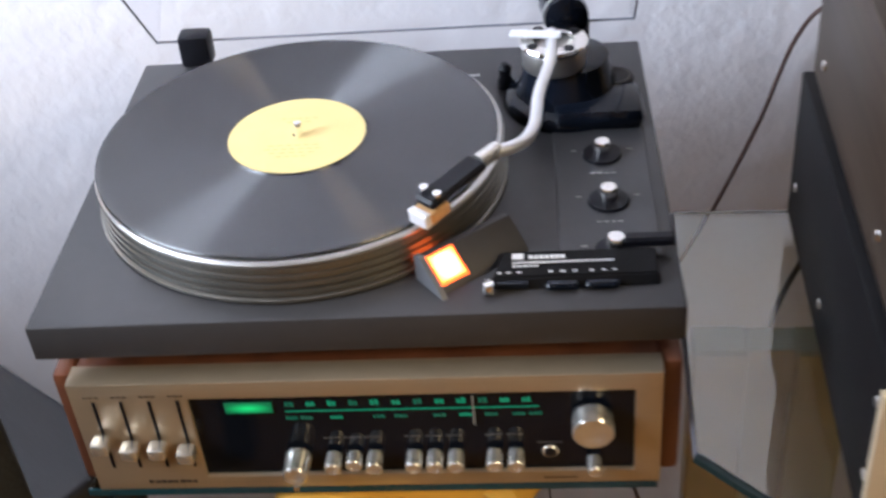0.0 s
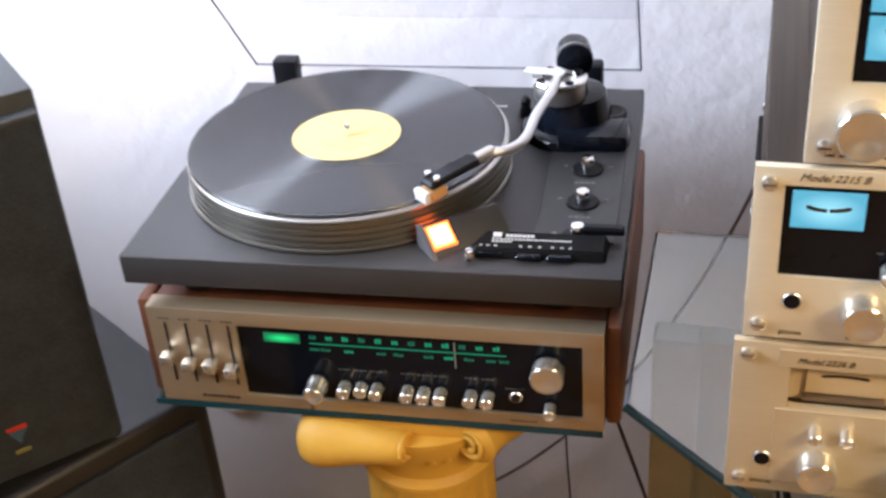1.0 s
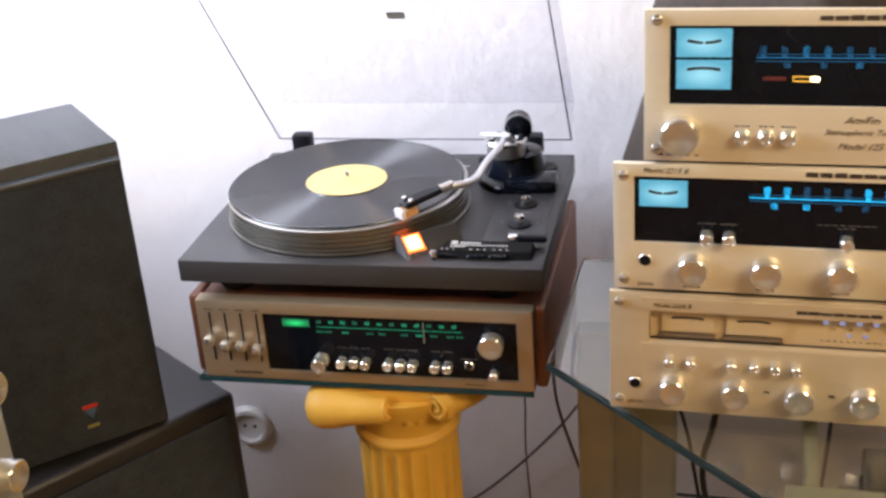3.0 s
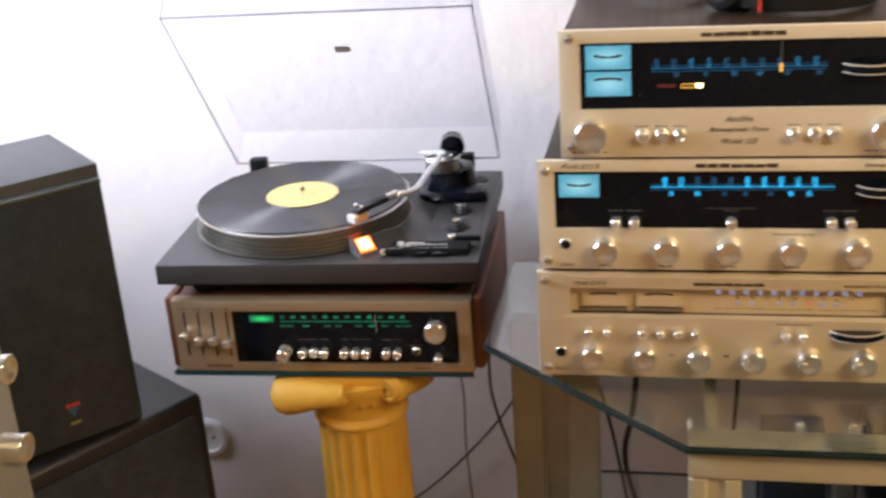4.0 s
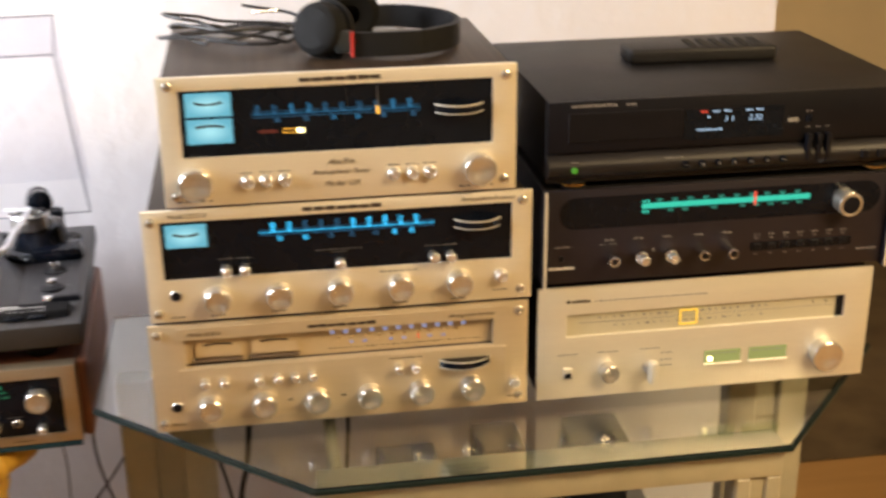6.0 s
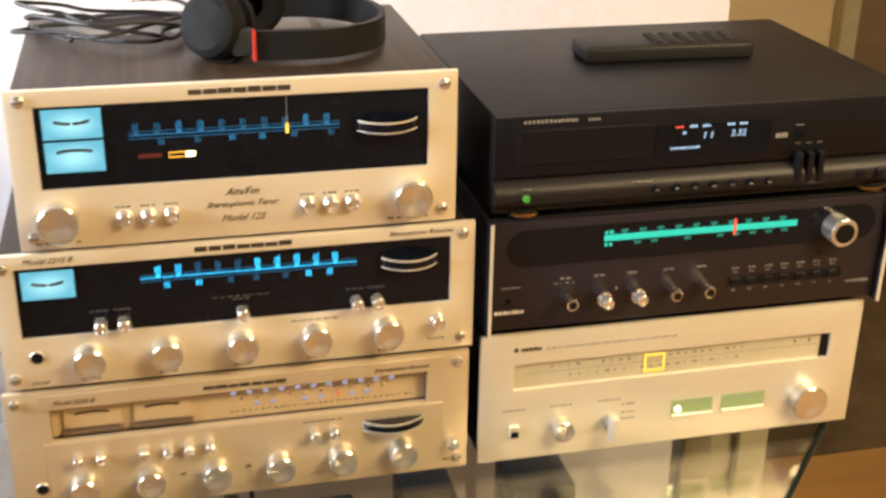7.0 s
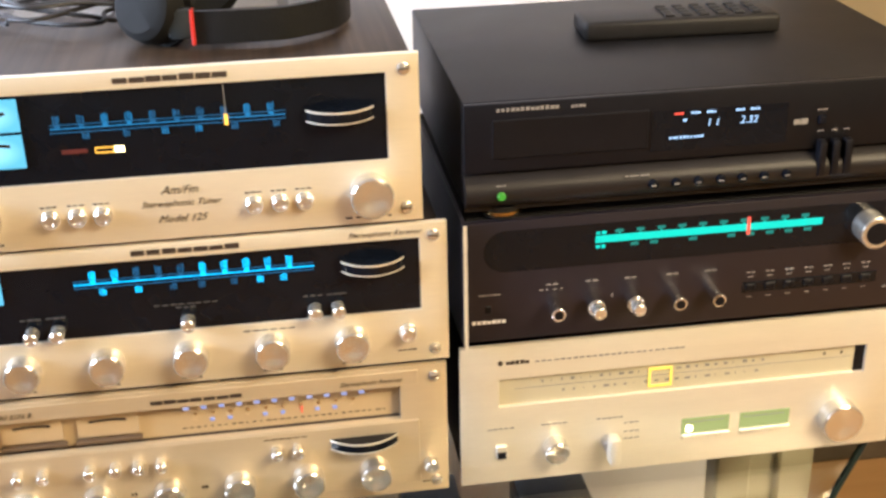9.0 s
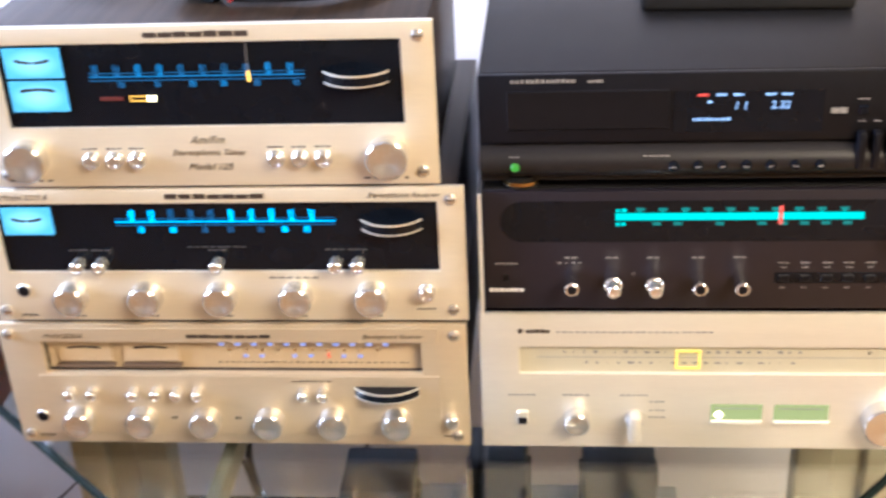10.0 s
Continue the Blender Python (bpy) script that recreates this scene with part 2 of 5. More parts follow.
def box(bm, x0, x1, y0, y1, z0, z1, bevel=0.0, seg=1):
    made = bmesh.ops.create_cube(bm, size=1.0)["verts"]
    bmesh.ops.transform(bm, verts=made, matrix=Matrix.Translation(((x0 + x1) / 2, (y0 + y1) / 2, (z0 + z1) / 2))
                        @ Matrix.Diagonal((x1 - x0, y1 - y0, z1 - z0, 1)))
    if bevel:
        edges = list({e for v in made for e in v.link_edges})
        bmesh.ops.bevel(bm, geom=edges, offset=bevel, segments=seg, affect="EDGES", profile=0.5)
    return bm


def boxed(*a, **k):
    return box(bmesh.new(), *a, **k)


def lathe(bm, profile, seg=24, m=None, close=True):
    rings = []
    m = m or Matrix()
    for r, z in profile:
        if r < 1e-6:
            rings.append([bm.verts.new(m @ Vector((0, 0, z)))])
        else:
            rings.append([bm.verts.new(m @ Vector((r * math.cos(2 * math.pi * i / seg), r * math.sin(2 * math.pi * i / seg), z))) for i in range(seg)])
    for a, b in zip(rings, rings[1:]):
        for i in range(seg):
            j = (i + 1) % seg
            if len(a) == 1 and len(b) == 1:
                continue
            if len(a) == 1:
                bm.faces.new((a[0], b[i], b[j]))
            elif len(b) == 1:
                bm.faces.new((a[i], a[j], b[0]))
            else:
                bm.faces.new((a[i], a[j], b[j], b[i]))
    bmesh.ops.recalc_face_normals(bm, faces=bm.faces)
    return bm


def tube(bm, pts, r, seg=8):
    pts = [Vector(p) for p in pts]
    up = Vector((0.3, 0.2, 0.9)).normalized()
    rings = []
    for i, p in enumerate(pts):
        d = (pts[min(i + 1, len(pts) - 1)] - pts[max(i - 1, 0)]).normalized()
        a = (up - d * up.dot(d)).normalized()
        b = d.cross(a)
        up = a
        rings.append([bm.verts.new(p + (a * math.cos(2 * math.pi * k / seg) + b * math.sin(2 * math.pi * k / seg)) * r) for k in range(seg)])
    for a, b in zip(rings, rings[1:]):
        for i in range(seg):
            bm.faces.new((a[i], a[(i + 1) % seg], b[(i + 1) % seg], b[i]))
    bm.faces.new(rings[0][::-1]), bm.faces.new(rings[-1])
    bmesh.ops.recalc_face_normals(bm, faces=bm.faces)
    return bm


def spline(pts, steps=8):
    """A smooth line through the points."""
    p = [Vector(q) for q in pts]
    p = [2 * p[0] - p[1]] + p + [2 * p[-1] - p[-2]]
    out = []
    for a, b, c, d in zip(p, p[1:], p[2:], p[3:]):
        for i in range(steps):
            t = i / steps
            out.append(0.5 * (2 * b + (c - a) * t + (2 * a - 5 * b + 4 * c - d) * t * t + (3 * b - a - 3 * c + d) * t ** 3))
    return out + [p[-2]]


FRONT = Matrix.Rotation(radians(90), 4, "X")  # local z turns to -y


def to_front(x, z, y=0.0):
    return Matrix.Translation((x, y, z)) @ FRONT


def disc_profile(r, length, edge=0.0012):
    return [(0, 0), (r, 0), (r, length - edge), (r - edge, length), (r * 0.55, length), (r * 0.5, length - 0.0003), (0, length - 0.0003)]


def text(words, size, x, z, y, material, parent, name="lettering", align="CENTER", shear=0.0, label=""):
    cu = bpy.data.curves.new(name, "FONT")
    cu.body, cu.size, cu.align_x, cu.align_y, cu.shear, cu.extrude = words, size, align, "CENTER", shear, 0.0002
    cu.resolution_u = 2
    tmp = bpy.data.objects.new("tmp", cu)
    scene.collection.objects.link(tmp)
    bpy.context.view_layer.update()
    deps = bpy.context.evaluated_depsgraph_get()
    me = bpy.data.meshes.new_from_object(tmp.evaluated_get(deps), depsgraph=deps)
    bpy.data.objects.remove(tmp)
    me.transform(to_front(x - parent.location.x, z - parent.location.z, y))
    me.materials.clear()
    me.materials.append(material)
    ob = new(name, me)
    ob.parent = parent
    return tagged(ob, label) if label else ob


def bars(bm, x0, x1, z0, z1, y, n, rnd, gap=0.25):
    """A row of small bars that stands for print too small to read."""
    w = (x1 - x0) / n
    for i in range(n):
        h = (z1 - z0) * rnd.uniform(0.75, 1.0)
        box(bm, x0 + i * w, x0 + (i + 1 - gap * rnd.uniform(0.6, 1.4)) * w, y - 0.0002, y + 0.0002, z0, z0 + h)
    return bm


class Unit:
    """A piece of hi-fi with its front in the plane y = 0 of its own frame; x and z are those of the place."""

    def __init__(self, name, label, category, x0, z0, y0=0.0, turn=0, at=None):
        self.x0, self.z0 = x0, z0
        self.ob = thing(name, label, category, at or (x0, y0, z0), turn)

    def box(self, name, x0, x1, y0, y1, z0, z1, material, label="", bevel=0.0, seg=1, parent=None):
        return part(name, boxed(x0 - self.x0, x1 - self.x0, y0, y1, z0 - self.z0, z1 - self.z0, bevel=bevel, seg=seg), material, parent or self.ob, label)

    def panel(self, x0, x1, z0, z1, t, hole, material, label=""):
        a, b, c, d = hole
        bm = bmesh.new()
        X, Z = self.x0, self.z0
        xs, zs = [x0 - X, a - X, b - X, x1 - X], [z0 - Z, c - Z, d - Z, z1 - Z]
        v = {(i, j, k): bm.verts.new((xs[i], (0, t)[k], zs[j])) for i in range(4) for j in range(4) for k in range(2)}
        for i in range(3):
            for j in range(3):
                if (i, j) == (1, 1):
                    continue
                bm.faces.new([v[q] for q in ((i, j, 0), (i + 1, j, 0), (i + 1, j + 1, 0), (i, j + 1, 0))])
                bm.faces.new([v[q] for q in ((i, j, 1), (i, j + 1, 1), (i + 1, j + 1, 1), (i + 1, j, 1))])
        for i in range(3):
            for j in (0, 3):
                bm.faces.new([v[q] for q in ((i, j, 0), (i + 1, j, 0), (i + 1, j, 1), (i, j, 1))])
                bm.faces.new([v[q] for q in ((j, i, 0), (j, i + 1, 0), (j, i + 1, 1), (j, i, 1))])
        for q in (((1, 1), (2, 1)), ((2, 1), (2, 2)), ((2, 2), (1, 2)), ((1, 2), (1, 1))):
            (a1, b1), (a2, b2) = q
            bm.faces.new([v[(a1, b1, 0)], v[(a2, b2, 0)], v[(a2, b2, 1)], v[(a1, b1, 1)]])
        bmesh.ops.recalc_face_normals(bm, faces=bm.faces)
        outer = [e for e in bm.edges if all(abs(w.co.y) < 1e-6 for w in e.verts) and len(e.link_faces) == 2
                 and abs(e.link_faces[0].normal.y) + abs(e.link_faces[1].normal.y) < 1.5]
        bmesh.ops.bevel(bm, geom=outer, offset=0.0009, segments=2, affect="EDGES", profile=0.5)
        return part("front_panel", bm, material, self.ob, label)

    def knob(self, x, z, r, length, material=None, name="knob", y=0.0, skirt=0.0, label="", notch=False):
        bm = bmesh.new()
        m = to_front(x - self.x0, z - self.z0, y)
        prof = disc_profile(r, length)
        if skirt:
            prof = [(0, 0), (r + skirt, 0), (r + skirt, length * 0.22), (r, length * 0.30)] + prof[2:]
        lathe(bm, prof, 28, m)
        k = part(name, bm, material or CHROME, self.ob, label)
        if notch and r > 0.007:
            part("pointer_line", boxed(x - self.x0 - 0.0006, x - self.x0 + 0.0006, y - length - 0.0003, y - length + 0.001,
                                       z - self.z0 + r * 0.45, z - self.z0 + r * 0.92), DARKPRINT, k)
        return k

    def bar_row(self, x0, x1, z, h, y, n, material, name="print", gap=0.25, parent=None):
        rnd = random.Random(int(x0 * 9000) + int(z * 7000))
        return part(name, bars(bmesh.new(), x0 - self.x0, x1 - self.x0, z - h / 2 - self.z0, z + h / 2 - self.z0, y, n, rnd, gap), material, parent or self.ob, smooth=False)

    def feet(self, x0, x1, y0, y1, z_floor, z_top, r=0.014):
        for x in (x0, x1):
            for y in (y0, y1):
                bm = lathe(bmesh.new(), [(0, 0), (r * 0.9, 0), (r, (z_top - z_floor) * 0.3), (r, z_top - z_floor), (0, z_top - z_floor)], 16,
                           Matrix.Translation((x - self.x0, y, z_floor - self.z0)))
                part("foot", bm, RUBBER, self.ob)

    def screw(self, x, z, r=0.0055):
        bm = lathe(bmesh.new(), [(0, 0), (r, 0), (r * 0.95, 0.002), (r * 0.6, 0.0032), (0, 0.0034)], 14, to_front(x - self.x0, z - self.z0))
        s = part("screw", bm, CHROME, self.ob)
        part("slot", boxed(x - self.x0 - r * 0.7, x - self.x0 + r * 0.7, -0.0037, -0.0030, z - self.z0 - 0.0005, z - self.z0 + 0.0005), DARKPRINT, s)

    def gyro(self, x0, x1, z, depth=0.014, recess=None):
        """A horizontal thumb wheel that stands out of a slot."""
        cx, half = (x0 + x1) / 2 - self.x0, (x1 - x0) / 2
        self.box("wheel_slot", x0 - 0.003, x1 + 0.003, -0.0006, 0.001, z - 0.0068, z + 0.0068, BLACKG)
        rr = (half * half + depth * depth) / (2 * depth)
        a = math.asin(min(1, half / rr))
        for nm, zz, hh, m, push in (("tuning_wheel", z, 0.0057, BLACKG, 0.0), ("wheel_rim", z + 0.0045, 0.0008, SILVER, 0.0007), ("wheel_rim", z - 0.0046, 0.0005, SILVER, 0.0007)):
            bm = bmesh.new()
            rows = []
            n = 22
            for i in range(n + 1):
                t = -a + 2 * a * i / n
                rows.append((cx + (rr + push) * math.sin(t), -(rr + push) * math.cos(t) + rr - depth))
            lo = [bm.verts.new((x, y, zz - hh - self.z0)) for x, y in rows]
            hi = [bm.verts.new((x, y, zz + hh - self.z0)) for x, y in rows]
            for i in range(n):
                bm.faces.new((lo[i], lo[i + 1], hi[i + 1], hi[i]))
            bm.faces.new(lo[::-1]), bm.faces.new(hi)
            bm.faces.new((lo[0], hi[0], hi[-1], lo[-1]))
            bmesh.ops.recalc_face_normals(bm, faces=bm.faces)
            part(nm, bm, m, self.ob, "polished wheel rim" if nm == "wheel_rim" else "black gloss tuning wheel")

    def meter(self, x0, x1, z0, z1, y, material, arc_up=False):
        mt = self.box("meter", x0, x1, y - 0.001, y + 0.001, z0, z1, material, "lit meter window")
        cx, w, h = (x0 + x1) / 2 - self.x0, x1 - x0, z1 - z0
        bm = bmesh.new()
        for i in range(13):
            t = (i / 12 - 0.5) * 1.7
            if not arc_up and abs(i - 6) < 1:
                continue
            x = cx + math.sin(t) * w * 0.36
            z = z0 - self.z0 + h * (0.60 + (0.14 * math.cos(t) if arc_up else -0.22 * math.cos(t)) + (0.0 if arc_up else 0.14))
            box(bm, x - w * 0.034, x + w * 0.034, y - 0.0016, y - 0.0011, z - h * 0.045, z + h * 0.045)
        tagged(part("meter_scale", bm, DARKPRINT, mt, smooth=False), kind="stuff")
        return mt

    def dial(self, x0, x1, z, y, up, down, h=0.011, lo=0.007, bright=BLUE, dim=BLUEDIM, dim_set=(), over=(0.006, 0.002)):
        d = self.box("dial_scale", x0 - over[0], x1 + over[1], y - 0.0004, y + 0.0004, z - 0.0004, z + 0.0004, bright, "glowing dial scale line")
        self.box("scale_line", x0 - over[0], x1 + over[1], y - 0.0004, y + 0.0004, z - 0.0036, z - 0.0030, bright if not dim_set else dim, parent=d)
        self.box("scale_line", x0 - over[0], x1 + over[1], y - 0.0004, y + 0.0004, z + 0.0028, z + 0.0033, dim, parent=d)
        for i, f in enumerate(up):
            x = x0 + (x1 - x0) * f
            q = dim if i in dim_set else bright
            self.bar_row(x - 0.0027, x + 0.0032, z + h * 0.68, h * 0.64, y, 3, q, "dial_numeral", 0.42, parent=d)
            self.box("dial_mark", x - 0.0020, x + 0.0020, y - 0.0004, y + 0.0004, z + 0.0008, z + h * 0.3, q, parent=d)
        for i, f in enumerate(down):
            x = x0 + (x1 - x0) * f
            q = dim if i in dim_set else bright
            self.bar_row(x - 0.0027, x + 0.0032, z - h * 0.60, h * 0.52, y, 3, q, "dial_numeral", 0.42, parent=d)
        return d


# ---- the large structure ----
def struct(name, bm, material, label):
    return tagged(part(name, bm, material, None, "", smooth=False), label, name.rsplit("_", 1)[0], "", "structure")


WALL_Y = 0.62
struct("wall_north", boxed(-1.9, 0.99, WALL_Y, WALL_Y + 0.14, -0.1, 2.5), PLASTER, "white plastered wall with a faint rough texture")
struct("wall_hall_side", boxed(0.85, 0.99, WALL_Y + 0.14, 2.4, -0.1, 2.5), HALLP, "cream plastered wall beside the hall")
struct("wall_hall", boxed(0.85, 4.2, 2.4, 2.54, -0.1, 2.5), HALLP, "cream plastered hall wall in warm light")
struct("wall_east", boxed(4.06, 4.2, -3.4, 2.4, -0.1, 2.5), FILLWALL, "unseen beige closing wall")
struct("wall_south", boxed(-1.9, 4.2, -3.54, -3.4, -0.1, 2.5), FILLWALL, "unseen beige closing wall behind the viewer")
bm = bmesh.new()
for y0, y1, z0, z1 in ((-3.4, -0.85, -0.1, 2.5), (0.55, 0.62, -0.1, 2.5), (-0.85, 0.55, -0.1, 1.15), (-0.85, 0.55, 2.3, 2.5)):
    box(bm, -1.9, -1.76, y0, y1, z0, z1)
struct("wall_west", bm, FILLWALL, "unseen beige closing wall with a window opening")
win = tagged(new("window_1"), "white framed window letting in daylight", "window", "", "structure")
bm = bmesh.new()
for a in ((-0.85, -0.79, 1.15, 2.3), (0.49, 0.55, 1.15, 2.3), (-0.79, 0.49, 1.15, 1.21), (-0.79, 0.49, 2.24, 2.3), (-0.175, -0.125, 1.21, 2.24)):
    box(bm, -1.87, -1.80, *a)
part("window_frame", bm, WHITEPL, win)
struct("ceiling", boxed(-1.9, 4.2, -3.54, 2.54, 2.5, 2.6), CEIL, "flat unseen ceiling, greyed to weaken bounced light")
ground = struct("floor", boxed(-1.9, 4.2, -3.54, 0.999, -0.12, -0.012), FLOORW, "oak laminate floor in warm light")
struct("floor_hall", boxed(0.99, 4.06, 1.0, 2.4, -0.12, -0.008), STONE, "dark brown mottled stone hall floor")
door = tagged(new("door_1"), "taupe hall door in a brown wooden frame", "door", "", "structure")
part("frame", boxed(2.24, 2.30, 2.34, 2.398, 0, 2.1, bevel=0.004), CREAM, door, "pale door trim")
part("leaf", boxed(2.30, 2.46, 2.36, 2.398, 0, 2.1, bevel=0.004), DOORP, door)
part("frame", boxed(2.46, 2.52, 2.33, 2.398, 0, 2.1, bevel=0.004), DOORW, door, "brown wooden door post")
part("leaf", boxed(2.52, 3.2, 2.36, 2.398, 0, 2.1, bevel=0.004), DOORP, door)
lamp = thing("ceiling_lamp", "round opal glass ceiling lamp, switched on", "lamp", (1.65, -1.25, 2.5))
part("shade", lathe(bmesh.new(), [(0, -0.03), (0.25, -0.03), (0.27, -0.012), (0.27, 0), (0, 0)], 28), WHITEPL, lamp)
lamp = copy_thing(lamp, pose(2.2, 1.5, 2.5))


# ---- wall socket ----
sock = thing("wall_socket", "round white wall socket on the plastered wall", "socket", (-0.735, WALL_Y, 0.262))
part("plate", lathe(bmesh.new(), [(0, 0), (0.041, 0), (0.041, 0.006), (0.036, 0.011), (0.029, 0.012), (0.027, 0.003), (0, 0.003)], 32, FRONT), WHITEPL, sock)
for dx in (-0.0095, 0.0095):
    part("contact_hole", lathe(bmesh.new(), [(0, 0), (0.003, 0), (0.003, 0.0045), (0, 0.0045)], 12, to_front(dx, 0)), BLACKP, sock, "dark contact hole")

# ---- curtain ----
bm = bmesh.new()
n = 60
ring = []
for k, dz in enumerate((-0.012, 2.35)):
    ring.append([bm.verts.new((-1.70 + 0.50 * i / n, 0.578 + 0.022 * math.sin(i * 0.9) + 0.008 * math.sin(i * 2.3), dz)) for i in range(n + 1)])
for i in range(n):
    bm.faces.new((ring[0][i], ring[0][i + 1], ring[1][i + 1], ring[1][i]))
bmesh.ops.solidify(bm, geom=bm.faces, thickness=0.004)
tagged(part("curtain", bm, BEIGE), "beige cloth curtain drawn aside at the window corner", "curtain")

# ---- glass table ----
table = thing("glass_table", "clear glass table with clipped corners on a cream metal frame", "table", (0.455, 0.12, 0))
TX, TY = -0.455, -0.12


def outline(inset=0.0):
    i = inset
    return [(0.17 + i * 0.4, -0.135 + i), (0.72 - i * 0.4, -0.135 + i), (0.935 - i, 0.105 + i * 0.4), (0.935 - i, 0.375 - i), (-0.088 + i, 0.375 - i), (-0.088 + i, 0.097 + i * 0.4)]


def slab(pts, z0, z1):
    bm = bmesh.new()
    lo = [bm.verts.new((x + TX, y + TY, z0)) for x, y in pts]
    hi = [bm.verts.new((x + TX, y + TY, z1)) for x, y in pts]
    bm.faces.new(lo[::-1]), bm.faces.new(hi)
    for i in range(len(pts)):
        j = (i + 1) % len(pts)
        bm.faces.new((lo[i], lo[j], hi[j], hi[i]))
    return bm


top = part("tabletop", slab(outline(), 0.736, 0.746), GLASS, table, "clear glass top", smooth=False)
pts = outline(-0.0012)
for i in range(6):
    (ax, ay), (bx, by) = pts[i], pts[(i + 1) % 6]
    bm = tube(bmesh.new(), [(ax + TX, ay + TY, 0.741), (bx + TX, by + TY, 0.741)], 0.0038 if i in (0, 1, 5) else 0.0016, 6)
    part("edge", bm, GREENEDGE if i in (0, 1, 5) else LIDEDGE, top, "polished glass edge")
# frame rails under the top
for nm, a in (("front_rail", (0.172, 0.718, -0.128, -0.088, 0.700, 0.7355)), ("side_rail", (0.190, 0.204, -0.0875, 0.345, 0.708, 0.7355)),
              ("rear_rail", (0.06, 0.920, 0.345, 0.365, 0.708, 0.7355))):
    part(nm, boxed(a[0] + TX, a[1] + TX, a[2] + TY, a[3] + TY, a[4], a[5], bevel=0.003, seg=2), CREAM, table)


def slotted_leg(x0, x1, y0, y1):
    w = (x1 - x0) * 0.36
    bm = bmesh.new()
    box(bm, x0 + TX, x0 + w + TX, y0 + TY, y1 + TY, 0, 0.7, bevel=0.003)
    box(bm, x1 - w + TX, x1 + TX, y0 + TY, y1 + TY, 0, 0.7, bevel=0.003)
    box(bm, x0 + w + TX, x1 - w + TX, y0 + TY + 0.004, y1 + TY - 0.004, 0.655, 0.7)
    box(bm, x0 + w + TX, x1 - w + TX, y0 + TY + 0.012, y1 + TY - 0.004, 0.0, 0.655)
    part("leg", bm, CREAM, table, "slotted cream leg")


slotted_leg(0.172, 0.230, -0.126, -0.092)
slotted_leg(0.660, 0.718, -0.126, -0.092)
slotted_leg(-0.080, 0.045, 0.24, 0.275)
slotted_leg(0.800, 0.925, 0.24, 0.275)
shelf = part("shelf", slab(outline(0.03), 0.392, 0.400), GLASS, table, "clear glass lower shelf", smooth=False)
pts = outline(0.029)
for i in range(6):
    (ax, ay), (bx, by) = pts[i], pts[(i + 1) % 6]
    part("edge", tube(bmesh.new(), [(ax + TX, ay + TY, 0.396), (bx + TX, by + TY, 0.396)], 0.0042, 6), GREENEDGE, shelf, "dark green glass edge")

# ---- valve amplifier on the lower shelf ----
amp = thing("valve_amplifier", "grey valve amplifier with dark blue transformers and glass valves", "amplifier", (0.25, 0.0, 0.400))
part("chassis", boxed(0.0, 0.42, 0.0, 0.30, 0.008, 0.066, bevel=0.004, seg=2), CHASSIS, amp)
for x in (0.03, 0.39):
    for y in (0.03, 0.27):
        part("foot", lathe(bmesh.new(), [(0, 0), (0.014, 0), (0.014, 0.008), (0, 0.008)], 14, Matrix.Translation((x, y, 0))), RUBBER, amp)
for x0, y0, w, h in ((0.02, 0.15, 0.085, 0.105), (0.165, 0.20, 0.07, 0.10), (0.30, 0.19, 0.085, 0.105)):
    tr = part("transformer", boxed(x0, x0 + w, y0, y0 + 0.085, 0.066, 0.066 + h, bevel=0.005, seg=2), NAVY, amp, "dark blue transformer housing")
    part("lamination", boxed(x0 - 0.004, x0 + w + 0.004, y0 + 0.03, y0 + 0.055, 0.067, 0.066 + h * 0.8, bevel=0.002), BLACKM, tr)
for x, y, r, h in ((0.125, 0.15, 0.019, 0.085), (0.205, 0.07, 0.021, 0.10), (0.255, 0.16, 0.019, 0.085), (0.27, 0.05, 0.016, 0.06), (0.355, 0.09, 0.016, 0.06), (0.15, 0.05, 0.015, 0.055)):
    at = Matrix.Translation((x, y, 0.066))
    v = part("valve", lathe(bmesh.new(), [(r * 0.85, 0.014), (r, 0.024), (r, h * 0.8), (r * 0.85, h * 0.93), (r * 0.3, h), (0, h)], 20, at), TUBEGL, amp, "clear glass valve")
    v.visible_shadow = False
    part("base", lathe(bmesh.new(), [(0, 0), (r * 1.1, 0), (r * 1.1, 0.010), (r * 0.9, 0.018), (0, 0.018)], 20, at), POLISH, v, "shiny metal base")
    part("electrode", boxed(x - r * 0.45, x + r * 0.45, y - r * 0.25, y + r * 0.25, 0.085, 0.066 + h * 0.72, bevel=0.001), CHASSIS, v)
    part("getter", lathe(bmesh.new(), [(r * 0.55, h * 0.80), (r * 0.62, h * 0.88), (r * 0.4, h * 0.95), (0, h * 0.96)], 14, at), POLISH, v, "mirror getter")


